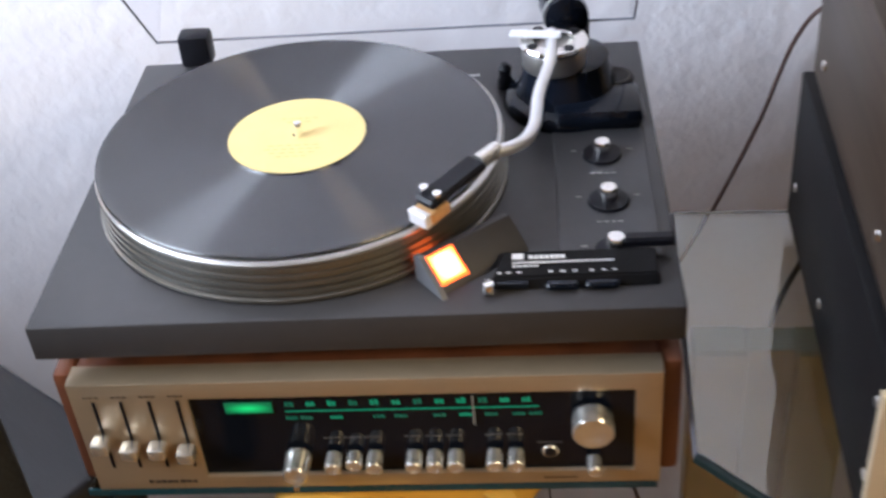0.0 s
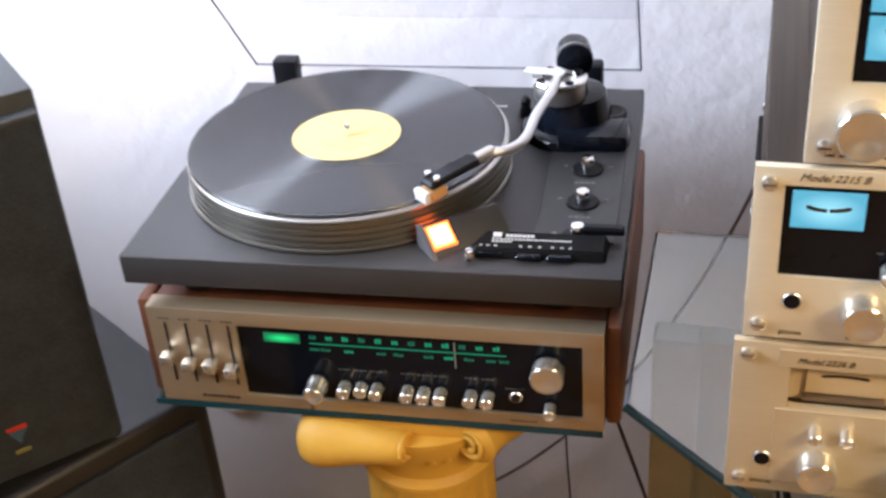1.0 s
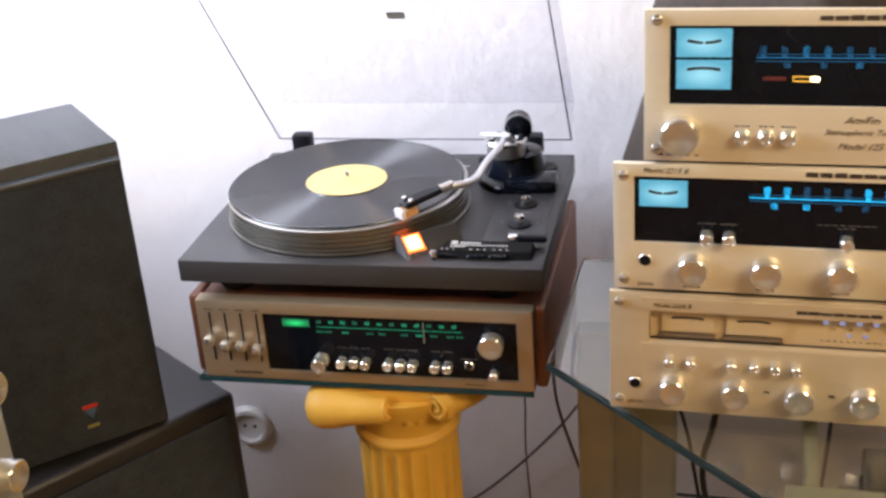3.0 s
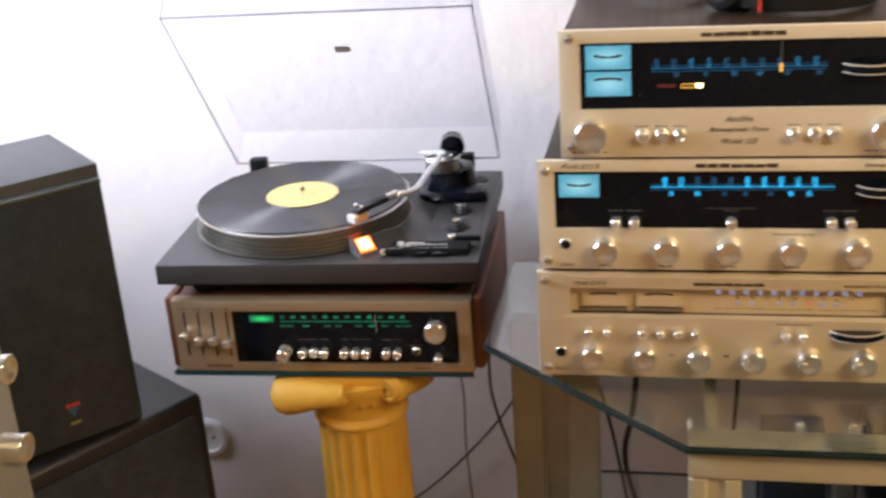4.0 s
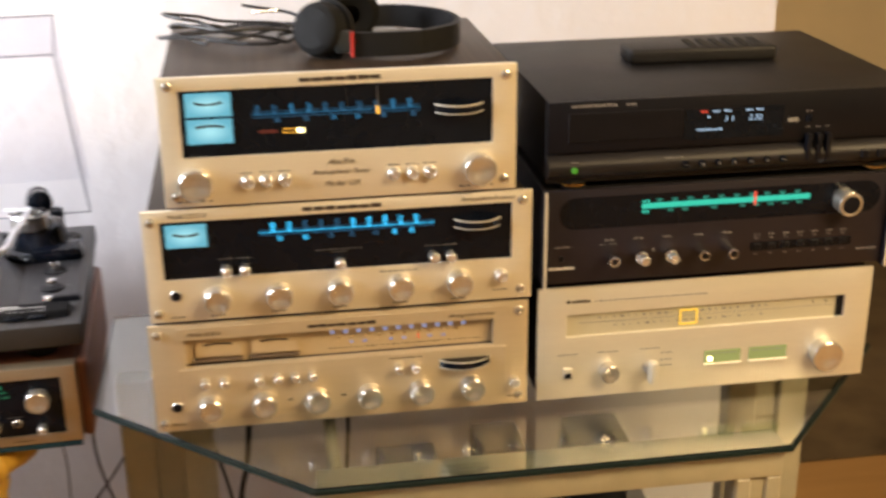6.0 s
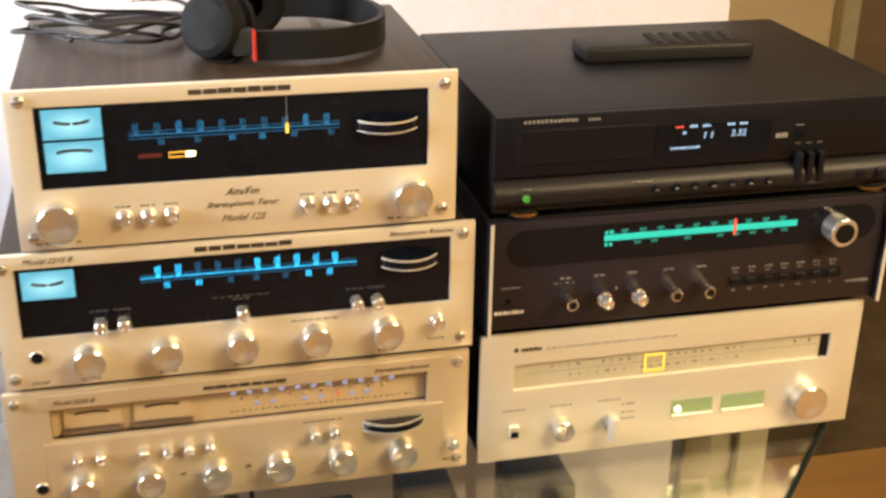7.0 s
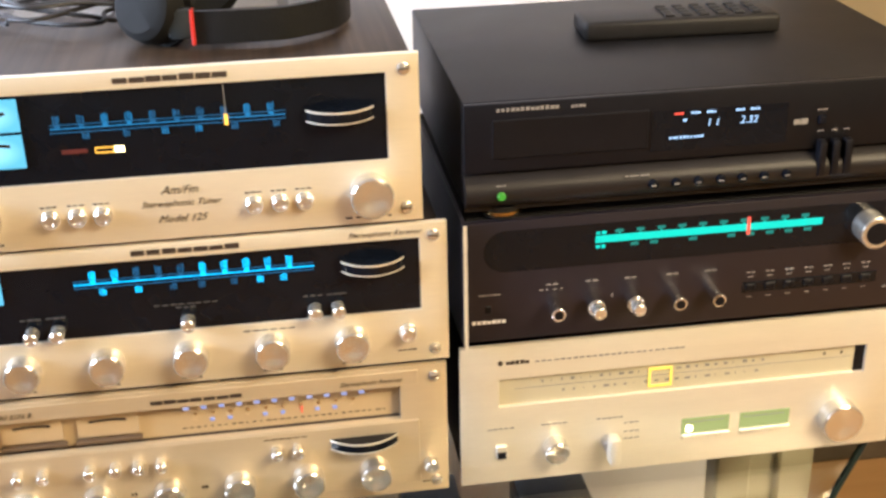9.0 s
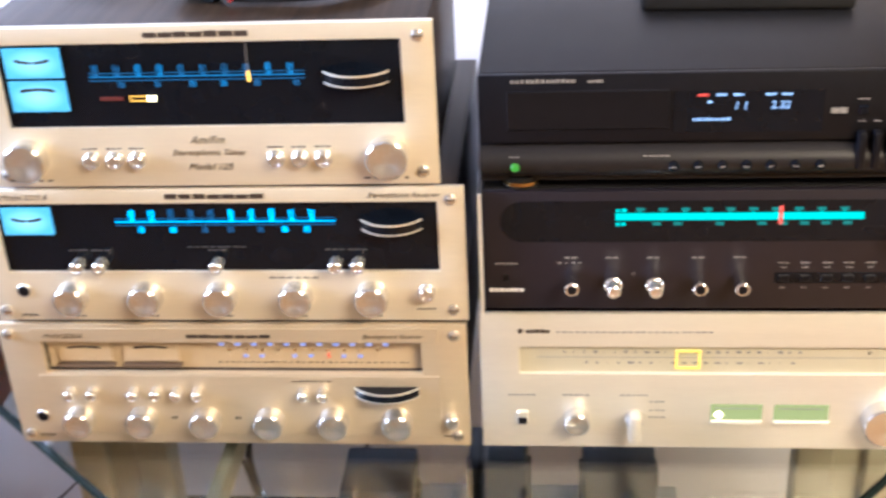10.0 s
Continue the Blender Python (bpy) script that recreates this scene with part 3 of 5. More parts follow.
# ---- the three gold units ----
SIDE_SCREWS = ((0.300, 0.925), (0.100, 0.925))
def tuner():
    u = Unit("stereo_tuner", "champagne gold tuner with blue dial in a walnut case", "tuner", 0.029, 1.0335)
    u.panel(0.029, 0.420, 1.0335, 1.178, 0.006, (0.052, 0.393, 1.089, 1.163), CHAMP, "champagne aluminium front")
    u.box("case", 0.034, 0.415, 0.006, 0.285, 1.037, 1.176, WALNUT, "walnut veneered case", 0.002, 2)
    for i in range(6):
        u.box("vent_slot", 0.075 + i * 0.05, 0.115 + i * 0.05, 0.19, 0.255, 1.1755, 1.1765, GREYPRINT, "grey vent mesh")
    u.box("dial_window", 0.052, 0.393, 0.003, 0.0055, 1.089, 1.163, BLACKG, "black dial glass")
    u.meter(0.058, 0.107, 1.134, 1.160, 0.0018, CYAN)
    u.meter(0.058, 0.107, 1.104, 1.131, 0.0018, CYAN, True)
    u.dial(0.1345, 0.3098, 1.1335, 0.0025, [i / 9.5 for i in range(10)], [0.12, 0.30, 0.47, 0.62, 0.78, 0.97], dim_set=(0, 1, 4, 5, 6, 7), bright=glow("mid_blue_dial_light", (0.02, 0.26, 0.56), 0.6))
    u.box("pointer", 0.2635, 0.2663, 0.0012, 0.0022, 1.128, 1.137, AMBER, "orange dial pointer")
    u.box("pointer_stem", 0.2646, 0.2652, 0.0016, 0.0024, 1.137, 1.161, GREYPRINT)
    lampf = u.box("band_lamp", 0.176, 0.1835, 0.0014, 0.0024, 1.1118, 1.1165, WARMBULB, "bright amber band lamp", 0.0004)
    for q in ((0.161, 0.176, 1.1118, 1.1124), (0.161, 0.176, 1.1159, 1.1165), (0.161, 0.1616, 1.1124, 1.1159)):
        u.box("lamp_frame", q[0], q[1], 0.0014, 0.0024, q[2], q[3], AMBER, parent=lampf)
    u.box("band_print", 0.135, 0.155, 0.0020, 0.0026, 1.1125, 1.1160, mat("dim_red_print", (0.12, 0.02, 0.015), 0.6), "dim red band print")
    u.gyro(0.328, 0.382, 1.1315)
    for x in (0.063, 0.377):
        u.knob(x, 1.0615, 0.0178, 0.016)
        u.bar_row(x - 0.022, x + 0.022, 1.0400, 0.0018, -0.0002, 5, DARKPRINT, gap=0.5)
    for x in (0.119, 0.140, 0.160, 0.281, 0.302, 0.322):
        u.knob(x, 1.0595, 0.0066, 0.009, name="push_button", skirt=0.0008)
        u.bar_row(x - 0.007, x + 0.007, 1.0695, 0.0014, -0.0002, 3, DARKPRINT)
    u.bar_row(0.181, 0.270, 1.1705, 0.0052, -0.0002, 7, DARKPRINT, "logo", 0.1)
    text("Am/Fm", 0.0100, 0.222, 1.0765, -0.0002, DARKPRINT, u.ob, shear=0.45)
    text("Stereophonic Tuner", 0.0078, 0.222, 1.0650, -0.0002, DARKPRINT, u.ob, shear=0.45)
    text("Model 125", 0.0090, 0.222, 1.0515, -0.0002, DARKPRINT, u.ob, shear=0.45)
    for x, z in ((0.041, 1.169), (0.041, 1.046), (0.4075, 1.166), (0.4065, 1.046)):
        u.screw(x, z)
    u.feet(0.06, 0.39, 0.05, 0.25, 1.0275, 1.037)


def receiver_blue():
    u = Unit("stereo_receiver", "champagne gold receiver with bright blue dial in walnut case", "receiver", 0.0, 0.897)
    u.panel(0.0, 0.440, 0.897, 1.030, 0.006, (0.0195, 0.416, 0.948, 1.0165), CHAMP, "champagne aluminium front")
    u.box("case", 0.006, 0.434, 0.006, 0.335, 0.900, 1.0275, WALNUT, "walnut veneered case", 0.002, 2)
    u.box("dial_window", 0.0195, 0.416, 0.003, 0.0055, 0.948, 1.0165, BLACKG, "black dial glass")
    u.meter(0.0245, 0.070, 0.986, 1.0125, 0.0018, CYAN)
    u.dial(0.1325, 0.3128, 0.9975, 0.0025, [0.06 + i * 0.1 for i in range(10)], [0.10, 0.26, 0.42, 0.55, 0.70, 0.82, 0.93], h=0.0125, dim_set=(2, 3, 4), over=(0.005, 0.013))
    u.gyro(0.349, 0.402, 0.9955)
    for x in (0.089, 0.110, 0.217, 0.324, 0.344):
        u.knob(x, 0.9580, 0.0060, 0.014, name="push_button")
        u.bar_row(x - 0.009, x + 0.009, 0.9695, 0.0013, 0.0020, 3, DIMPRINT)
    u.bar_row(0.190, 0.245, 0.9725, 0.0012, 0.0020, 8, DIMPRINT)
    for x in (0.0765, 0.146, 0.2155, 0.285, 0.354):
        u.knob(x, 0.9235, 0.0145, 0.016, skirt=0.0006)
        u.bar_row(x - 0.009, x + 0.009, 0.9020, 0.0018, -0.0002, 4, DARKPRINT, gap=0.3)
    u.bar_row(0.262, 0.308, 0.9420, 0.0012, -0.0002, 6, DARKPRINT)
    jack = u.knob(0.0305, 0.9290, 0.0066, 0.0015, GREYAL, "headphone_jack", notch=False)
    part("hole", lathe(bmesh.new(), [(0, 0), (0.0056, 0), (0.0056, 0.0019), (0, 0.0019)], 16, to_front(0.0305, 0.032)), BLACKP, jack)
    text("phones", 0.0052, 0.031, 0.9030, -0.0002, DARKPRINT, u.ob)
    u.knob(0.4035, 0.9285, 0.0068, 0.011, name="power_button", skirt=0.0008)
    u.bar_row(0.394, 0.412, 0.9095, 0.0014, -0.0002, 4, DARKPRINT)
    u.bar_row(0.177, 0.266, 1.0235, 0.0050, -0.0002, 7, DARKPRINT, "logo", 0.1)
    text("Model 2215 B", 0.0075, 0.0275, 1.0232, -0.0002, DARKPRINT, u.ob, align="LEFT", shear=0.45)
    text("Stereophonic Receiver", 0.0068, 0.418, 1.0232, -0.0002, DARKPRINT, u.ob, align="RIGHT", shear=0.45)
    for x, z in ((0.010, 1.018), (0.010, 0.908), (0.428, 1.019), (0.427, 0.909)):
        u.screw(x, z)
    for y, z in SIDE_SCREWS:
        part("case_screw", lathe(bmesh.new(), [(0, 0), (0.0040, 0), (0.0036, 0.0015), (0, 0.002)], 12,
                                 Matrix.Translation((0.0062, y, z - 0.897)) @ Matrix.Rotation(radians(-90), 4, "Y")), POLISH, u.ob)
    u.feet(0.05, 0.39, 0.05, 0.29, 0.891, 0.900)


def receiver_gold():
    u = Unit("stereo_receiver", "champagne gold receiver with unlit cream dial and black case", "receiver", -0.005, 0.757)
    u.panel(-0.005, 0.437, 0.757, 0.8925, 0.006, (0.0345, 0.3945, 0.838, 0.872), DEEPCHAMP, "champagne aluminium front")
    u.box("case", 0.002, 0.430, 0.0135, 0.355, 0.760, 0.8905, BLACKM, "black steel case", 0.002, 2)
    u.box("raised_plate", 0.026, 0.411, -0.0008, 0.0004, 0.8735, 0.8885, DEEPCHAMP, bevel=0.0007)
    u.box("raised_plate", 0.026, 0.411, -0.0008, 0.0004, 0.7680, 0.8365, DEEPCHAMP, bevel=0.0007)
    u.box("dial_back", 0.0345, 0.3945, 0.011, 0.013, 0.838, 0.872, CREAMDIAL, "cream dial plate")
    for a in ((0.0345, 0.3945, 0.006, 0.013, 0.872, 0.874), (0.0345, 0.3945, 0.006, 0.013, 0.836, 0.838), (0.3945, 0.3965, 0.006, 0.013, 0.838, 0.872), (0.0325, 0.0345, 0.006, 0.013, 0.838, 0.872)):
        u.box("dial_wall", *a, DARKPRINT)
    for x0, x1 in ((0.046, 0.098), (0.110, 0.163)):
        u.meter(x0, x1, 0.847, 0.869, 0.0085, CREAMDIAL, True)
        u.box("meter_shelf", x0 - 0.002, x1 + 0.002, 0.004, 0.0105, 0.8418, 0.8442, mat("brown_meter_ledge", (0.16, 0.11, 0.07), 0.5), "brown meter ledge")
    u.bar_row(0.20, 0.385, 0.8445, 0.0012, 0.0105, 30, DARKPRINT, gap=0.5)
    for i in range(11):
        x = 0.2045 + 0.0156 * i
        u.box("dial_lamp", x - 0.0024, x + 0.0024, 0.0098, 0.0108, 0.8632, 0.8680, LILAC, "faint lilac dial numeral")
        if i < 10:
            u.box("dial_bead", x + 0.0066, x + 0.0092, 0.0095, 0.0108, 0.8575, 0.8600, POLISH)
            u.box("dial_lamp", x + 0.0066 - 0.002, x + 0.0066 + 0.002, 0.0098, 0.0108, 0.8500, 0.8530, LILAC if i % 3 else CREAMDIAL)
    u.box("pointer", 0.3055, 0.3070, 0.0088, 0.0096, 0.8500, 0.8560, REDL, "small red pointer")
    u.gyro(0.329, 0.391, 0.8190)
    for x in (0.0555, 0.077, 0.117, 0.139, 0.159, 0.179, 0.281, 0.300):
        u.knob(x, 0.8185, 0.0050, 0.012, name="push_button", y=-0.0008)
    u.bar_row(0.270, 0.310, 0.8305, 0.0012, -0.0010, 6, DARKPRINT)
    for i, x in enumerate((0.059, 0.121, 0.1835, 0.2455, 0.3075, 0.3685)):
        u.knob(x, 0.7865, 0.0138, 0.016, y=-0.0008, skirt=0.0006)
        u.bar_row(x - 0.008, x + 0.008, 0.7690, 0.0016, -0.0010, 3, DARKPRINT, gap=0.3)
    for x in (0.152, 0.2145):
        u.bar_row(x - 0.003, x + 0.003, 0.7880, 0.0030, -0.0010, 2, DARKPRINT)
    jack = u.knob(0.0205, 0.7885, 0.0066, 0.0015, GREYAL, "headphone_jack", notch=False)
    part("hole", lathe(bmesh.new(), [(0, 0), (0.0056, 0), (0.0056, 0.0019), (0, 0.0019)], 16, to_front(0.0255, 0.0315)), BLACKP, jack)
    text("phones", 0.0052, 0.021, 0.7660, -0.0002, DARKPRINT, u.ob)
    u.knob(0.4205, 0.7890, 0.0062, 0.011, name="power_button")
    u.bar_row(0.412, 0.430, 0.7680, 0.0013, -0.0002, 4, DARKPRINT)
    u.bar_row(0.176, 0.256, 0.8800, 0.0040, -0.0010, 7, DARKPRINT, "logo", 0.1)
    text("Model 2226 B", 0.0066, 0.038, 0.8798, -0.0010, DARKPRINT, u.ob, align="LEFT", shear=0.45)
    text("Stereophonic Receiver", 0.0060, 0.396, 0.8798, -0.0010, DARKPRINT, u.ob, align="RIGHT", shear=0.45)
    for x, z in ((0.005, 0.882), (0.005, 0.768), (0.4255, 0.881), (0.4255, 0.769)):
        u.screw(x, z)
    for y, z in ((0.03, 0.80), (0.03, 0.86), (0.20, 0.79), (0.33, 0.80)):
        part("case_screw", lathe(bmesh.new(), [(0, 0), (0.0038, 0), (0.0034, 0.0015), (0, 0.002)], 12,
                                 Matrix.Translation((0.0072, y, z - 0.757)) @ Matrix.Rotation(radians(-90), 4, "Y")), GREYAL, u.ob)
    u.feet(0.05, 0.385, 0.05, 0.31, 0.746, 0.760)


tuner(), receiver_blue(), receiver_gold()


# ---- the right stack ----
def silver_tuner():
    u = Unit("silver_tuner", "silver tuner with pale dial and two green meters", "tuner", 0.449, 0.757)
    u.panel(0.449, 0.872, 0.757, 0.904, 0.005, (0.485, 0.838, 0.8395, 0.8685), SILVER, "silver aluminium front")
    u.box("case", 0.452, 0.869, 0.0105, 0.33, 0.760, 0.901, BLACKM, "black steel case", 0.002, 2)
    u.box("dial_back", 0.485, 0.838, 0.0040, 0.0055, 0.8395, 0.8685, PALEDIAL, "pale dial plate")
    u.box("dial_end", 0.8285, 0.838, 0.0030, 0.0042, 0.8395, 0.8685, BLACKP, "dark dial end")
    u.box("scale_line", 0.500, 0.825, 0.0036, 0.0041, 0.8555, 0.8560, GREYPRINT)
    u.bar_row(0.525, 0.745, 0.8615, 0.0030, 0.0038, 24, GREYPRINT, gap=0.75)
    u.bar_row(0.545, 0.740, 0.8500, 0.0026, 0.0038, 20, GREYPRINT, gap=0.75)
    for x in (0.798, 0.815):
        u.box("tick", x - 0.001, x + 0.001, 0.0034, 0.0041, 0.8595, 0.8625, DARKPRINT)
    ptr = u.box("pointer", 0.6265, 0.6490, 0.0022, 0.0032, 0.8440, 0.8458, YELLOWL, "glowing yellow pointer frame")
    for a in ((0.6265, 0.6490, 0.8622, 0.8640), (0.6265, 0.6283, 0.8458, 0.8622), (0.6472, 0.6490, 0.8458, 0.8622)):
        u.box("pointer_bar", a[0], a[1], 0.0022, 0.0032, a[2], a[3], YELLOWL, parent=ptr)
    u.bar_row(0.491, 0.513, 0.8860, 0.0042, -0.0002, 5, DARKPRINT, "logo", 0.15)
    part("logo_disc", lathe(bmesh.new(), [(0, 0), (0.0025, 0), (0.0025, 0.0004), (0, 0.0004)], 16, to_front(0.486 - 0.449, 0.886 - 0.757)), DARKPRINT, u.ob)
    u.bar_row(0.518, 0.660, 0.8850, 0.0016, -0.0002, 24, GREYPRINT, gap=0.3)
    sw = u.box("power_switch", 0.4815, 0.4925, -0.003, 0.001, 0.785, 0.799, SILVER, "rocker power switch", 0.0012)
    u.box("rocker", 0.4830, 0.4910, -0.0045, -0.0026, 0.786, 0.7925, BLACKP, parent=sw)
    u.knob(0.5375, 0.7915, 0.0115, 0.015)
    lev = u.knob(0.5905, 0.7915, 0.0080, 0.010, GREYAL, "lever_base", notch=False)
    u.box("lever", 0.5850, 0.5960, -0.024, -0.008, 0.7765, 0.8065, SILVER, "faceted silver lever", 0.004, 2, parent=lev)
    for x in (0.487, 0.5375, 0.5905):
        u.bar_row(x - 0.013, x + 0.013, 0.8165, 0.0015, -0.0002, 5, GREYPRINT)
    for z in (0.8095, 0.800, 0.792):
        u.bar_row(0.604, 0.620, z, 0.0015, -0.0002, 3, GREYPRINT)
    for x0, x1 in ((0.6605, 0.7075), (0.7180, 0.7675)):
        m = u.box("meter", x0, x1, -0.0006, 0.001, 0.7870, 0.8070, PALEGREEN, "pale green lit meter")
        u.box("meter_ledge", x0, x1, -0.004, -0.0004, 0.7860, 0.7905, SILVER, "ledge", 0.0006, parent=m)
        u.bar_row(x0 + 0.004, x1 - 0.004, 0.8030, 0.0014, -0.0009, 10, GREYPRINT, parent=m)
    part("meter_bulb", lathe(bmesh.new(), [(0, 0.0036), (0.0028, 0.003), (0.0036, 0.001), (0.0036, 0)], 12, to_front(0.668 - 0.449, 0.796 - 0.757)), WARMBULB, u.ob, "warm meter bulb")
    u.knob(0.8165, 0.7925, 0.0200, 0.017, CHROME, "tuning_knob", notch=False, label="large turned aluminium knob")
    u.feet(0.49, 0.83, 0.05, 0.29, 0.746, 0.760)


def black_receiver():
    u = Unit("black_receiver", "black receiver with glowing teal dial and silver cheeks", "receiver", 0.452, 0.9095, y0=-0.005)
    u.box("front_panel", 0.4555, 0.8765, 0.0, 0.008, 0.9125, 1.0275, SCOTTB, "dark brown-black front", 0.0015, 2)
    u.box("case", 0.4555, 0.8765, 0.008, 0.30, 0.9110, 1.0275, BLACKM, "black case", 0.002)
    for x0, x1 in ((0.452, 0.4552), (0.8768, 0.8805)):
        c = u.box("side_cheek", x0, x1, -0.006, 0.30, 0.9085, 1.0290, SCOTTB, "dark side cheek")
        u.box("edge_strip", x0, x1, -0.0075, -0.0060, 0.9085, 1.0290, SILVER, "bright silver edge strip", parent=c)
    bm = bmesh.new()
    rim = []
    for cx, a0 in ((0.490, 90), (0.846, 270)):
        for i in range(13):
            a = radians(a0 + i * 15)
            rim.append((cx - 0.452 + 0.0195 * math.cos(a), 0.9990 - 0.9095 + 0.0195 * math.sin(a)))
    lo, hi = [bm.verts.new((x, 0.0006, z)) for x, z in rim], [bm.verts.new((x, -0.0004, z)) for x, z in rim]
    bm.faces.new(hi), bm.faces.new(lo[::-1])
    for i in range(len(rim)):
        j = (i + 1) % len(rim)
        bm.faces.new((lo[i], lo[j], hi[j], hi[i]))
    bmesh.ops.recalc_face_normals(bm, faces=bm.faces)
    part("dial_window", bm, BLACKG, u.ob, "smoked dial glass with round ends")
    d = u.box("dial_scale", 0.5690, 0.7755, -0.0010, -0.0005, 1.0005, 1.0070, TEAL, "glowing teal dial bar")
    for i in range(10):
        x = 0.590 + i * 0.0188
        u.box("dial_mark", x - 0.0035, x + 0.0035, -0.0010, -0.0005, 1.0090, 1.0120, TEALDIM, parent=d)
        u.box("dial_mark", x - 0.0005, x + 0.0005, -0.0010, -0.0005, 1.0072, 1.0090, TEAL, parent=d)
        x = 0.604 + i * 0.0176
        if i not in (2, 4):
            u.box("dial_mark", x - 0.0035, x + 0.0035, -0.0010, -0.0005, 0.9955, 0.9985, TEALDIM, parent=d)
    for z in (1.0085, 0.9955):
        u.bar_row(0.5695, 0.579, z + 0.0015, 0.0034, -0.0008, 2, TEAL, parent=d)
    u.box("pointer", 0.7055, 0.7085, -0.0016, -0.0011, 0.9965, 1.0135, REDL, "red dial pointer")
    k = u.knob(0.8190, 0.9960, 0.0150, 0.021, CHROME, "tuning_knob", notch=False, label="chrome ring tuning knob")
    part("cap", lathe(bmesh.new(), [(0, 0), (0.0105, 0), (0.0105, 0.0006), (0, 0.0006)], 24, to_front(0.8190 - 0.452, 0.9960 - 0.9095, -0.0209)), BLACKP, k, "black cap")
    for i, x in enumerate((0.5320, 0.5675, 0.6030, 0.6410, 0.6765)):
        kk = u.knob(x, 0.9455, 0.0062 if i not in (1, 2) else 0.0078, 0.025 if i not in (1, 2) else 0.018, POLISH, notch=False, label="chrome stem knob")
        if i in (1, 2):
            part("inner_knob", lathe(bmesh.new(), disc_profile(0.0058, 0.012), 20, to_front(x - 0.452, 0.036, -0.0178)), CHROME, kk)
        else:
            part("cap", lathe(bmesh.new(), [(0, 0), (0.0042, 0), (0.0042, 0.0006), (0, 0.0006)], 18, to_front(x - 0.452, 0.036, -0.0249)), BLACKP, kk, "black cap")
        u.bar_row(x - 0.006, x + 0.006, 0.9640, 0.0014, -0.0002, 2, GREYPRINT)
    u.bar_row(0.520, 0.545, 0.9590, 0.0011, -0.0002, 4, GREYPRINT, gap=0.6)
    text("4", 0.006, 0.5855, 0.9480, -0.0003, GREYPRINT, u.ob, name="channel_mark")
    u.box("headphone_jack", 0.4715, 0.4775, -0.0012, 0.001, 0.9400, 0.9480, BLACKP, "small headphone socket", 0.001)
    u.bar_row(0.466, 0.486, 0.9585, 0.0014, -0.0002, 6, GREYPRINT)
    u.bar_row(0.460, 0.491, 0.9320, 0.0035, -0.0002, 7, WHITEPRINT, "logo", 0.25)
    u.bar_row(0.842, 0.868, 0.9320, 0.0018, -0.0002, 7, GREYPRINT)
    slot = u.box("switch_slot", 0.706, 0.834, -0.0006, 0.001, 0.9385, 0.9490, BLACKG, "gloss black switch row")
    for i in range(7):
        x = 0.714 + i * 0.0182
        u.box("push_switch", x - 0.0050, x + 0.0050, -0.0022, -0.0004, 0.9405, 0.9475, BLACKP, "black push switch", 0.001, parent=slot)
        u.bar_row(x - 0.0045, x + 0.0045, 0.9585, 0.0013, -0.0002, 2, GREYPRINT)
        u.bar_row(x - 0.0030, x + 0.0030, 0.9540, 0.0011, -0.0002, 2, GREYPRINT)
        u.bar_row(x - 0.0025, x + 0.0025, 0.9340, 0.0011, -0.0002, 2, GREYPRINT)
    u.feet(0.49, 0.84, 0.05, 0.26, 0.9008, 0.911)


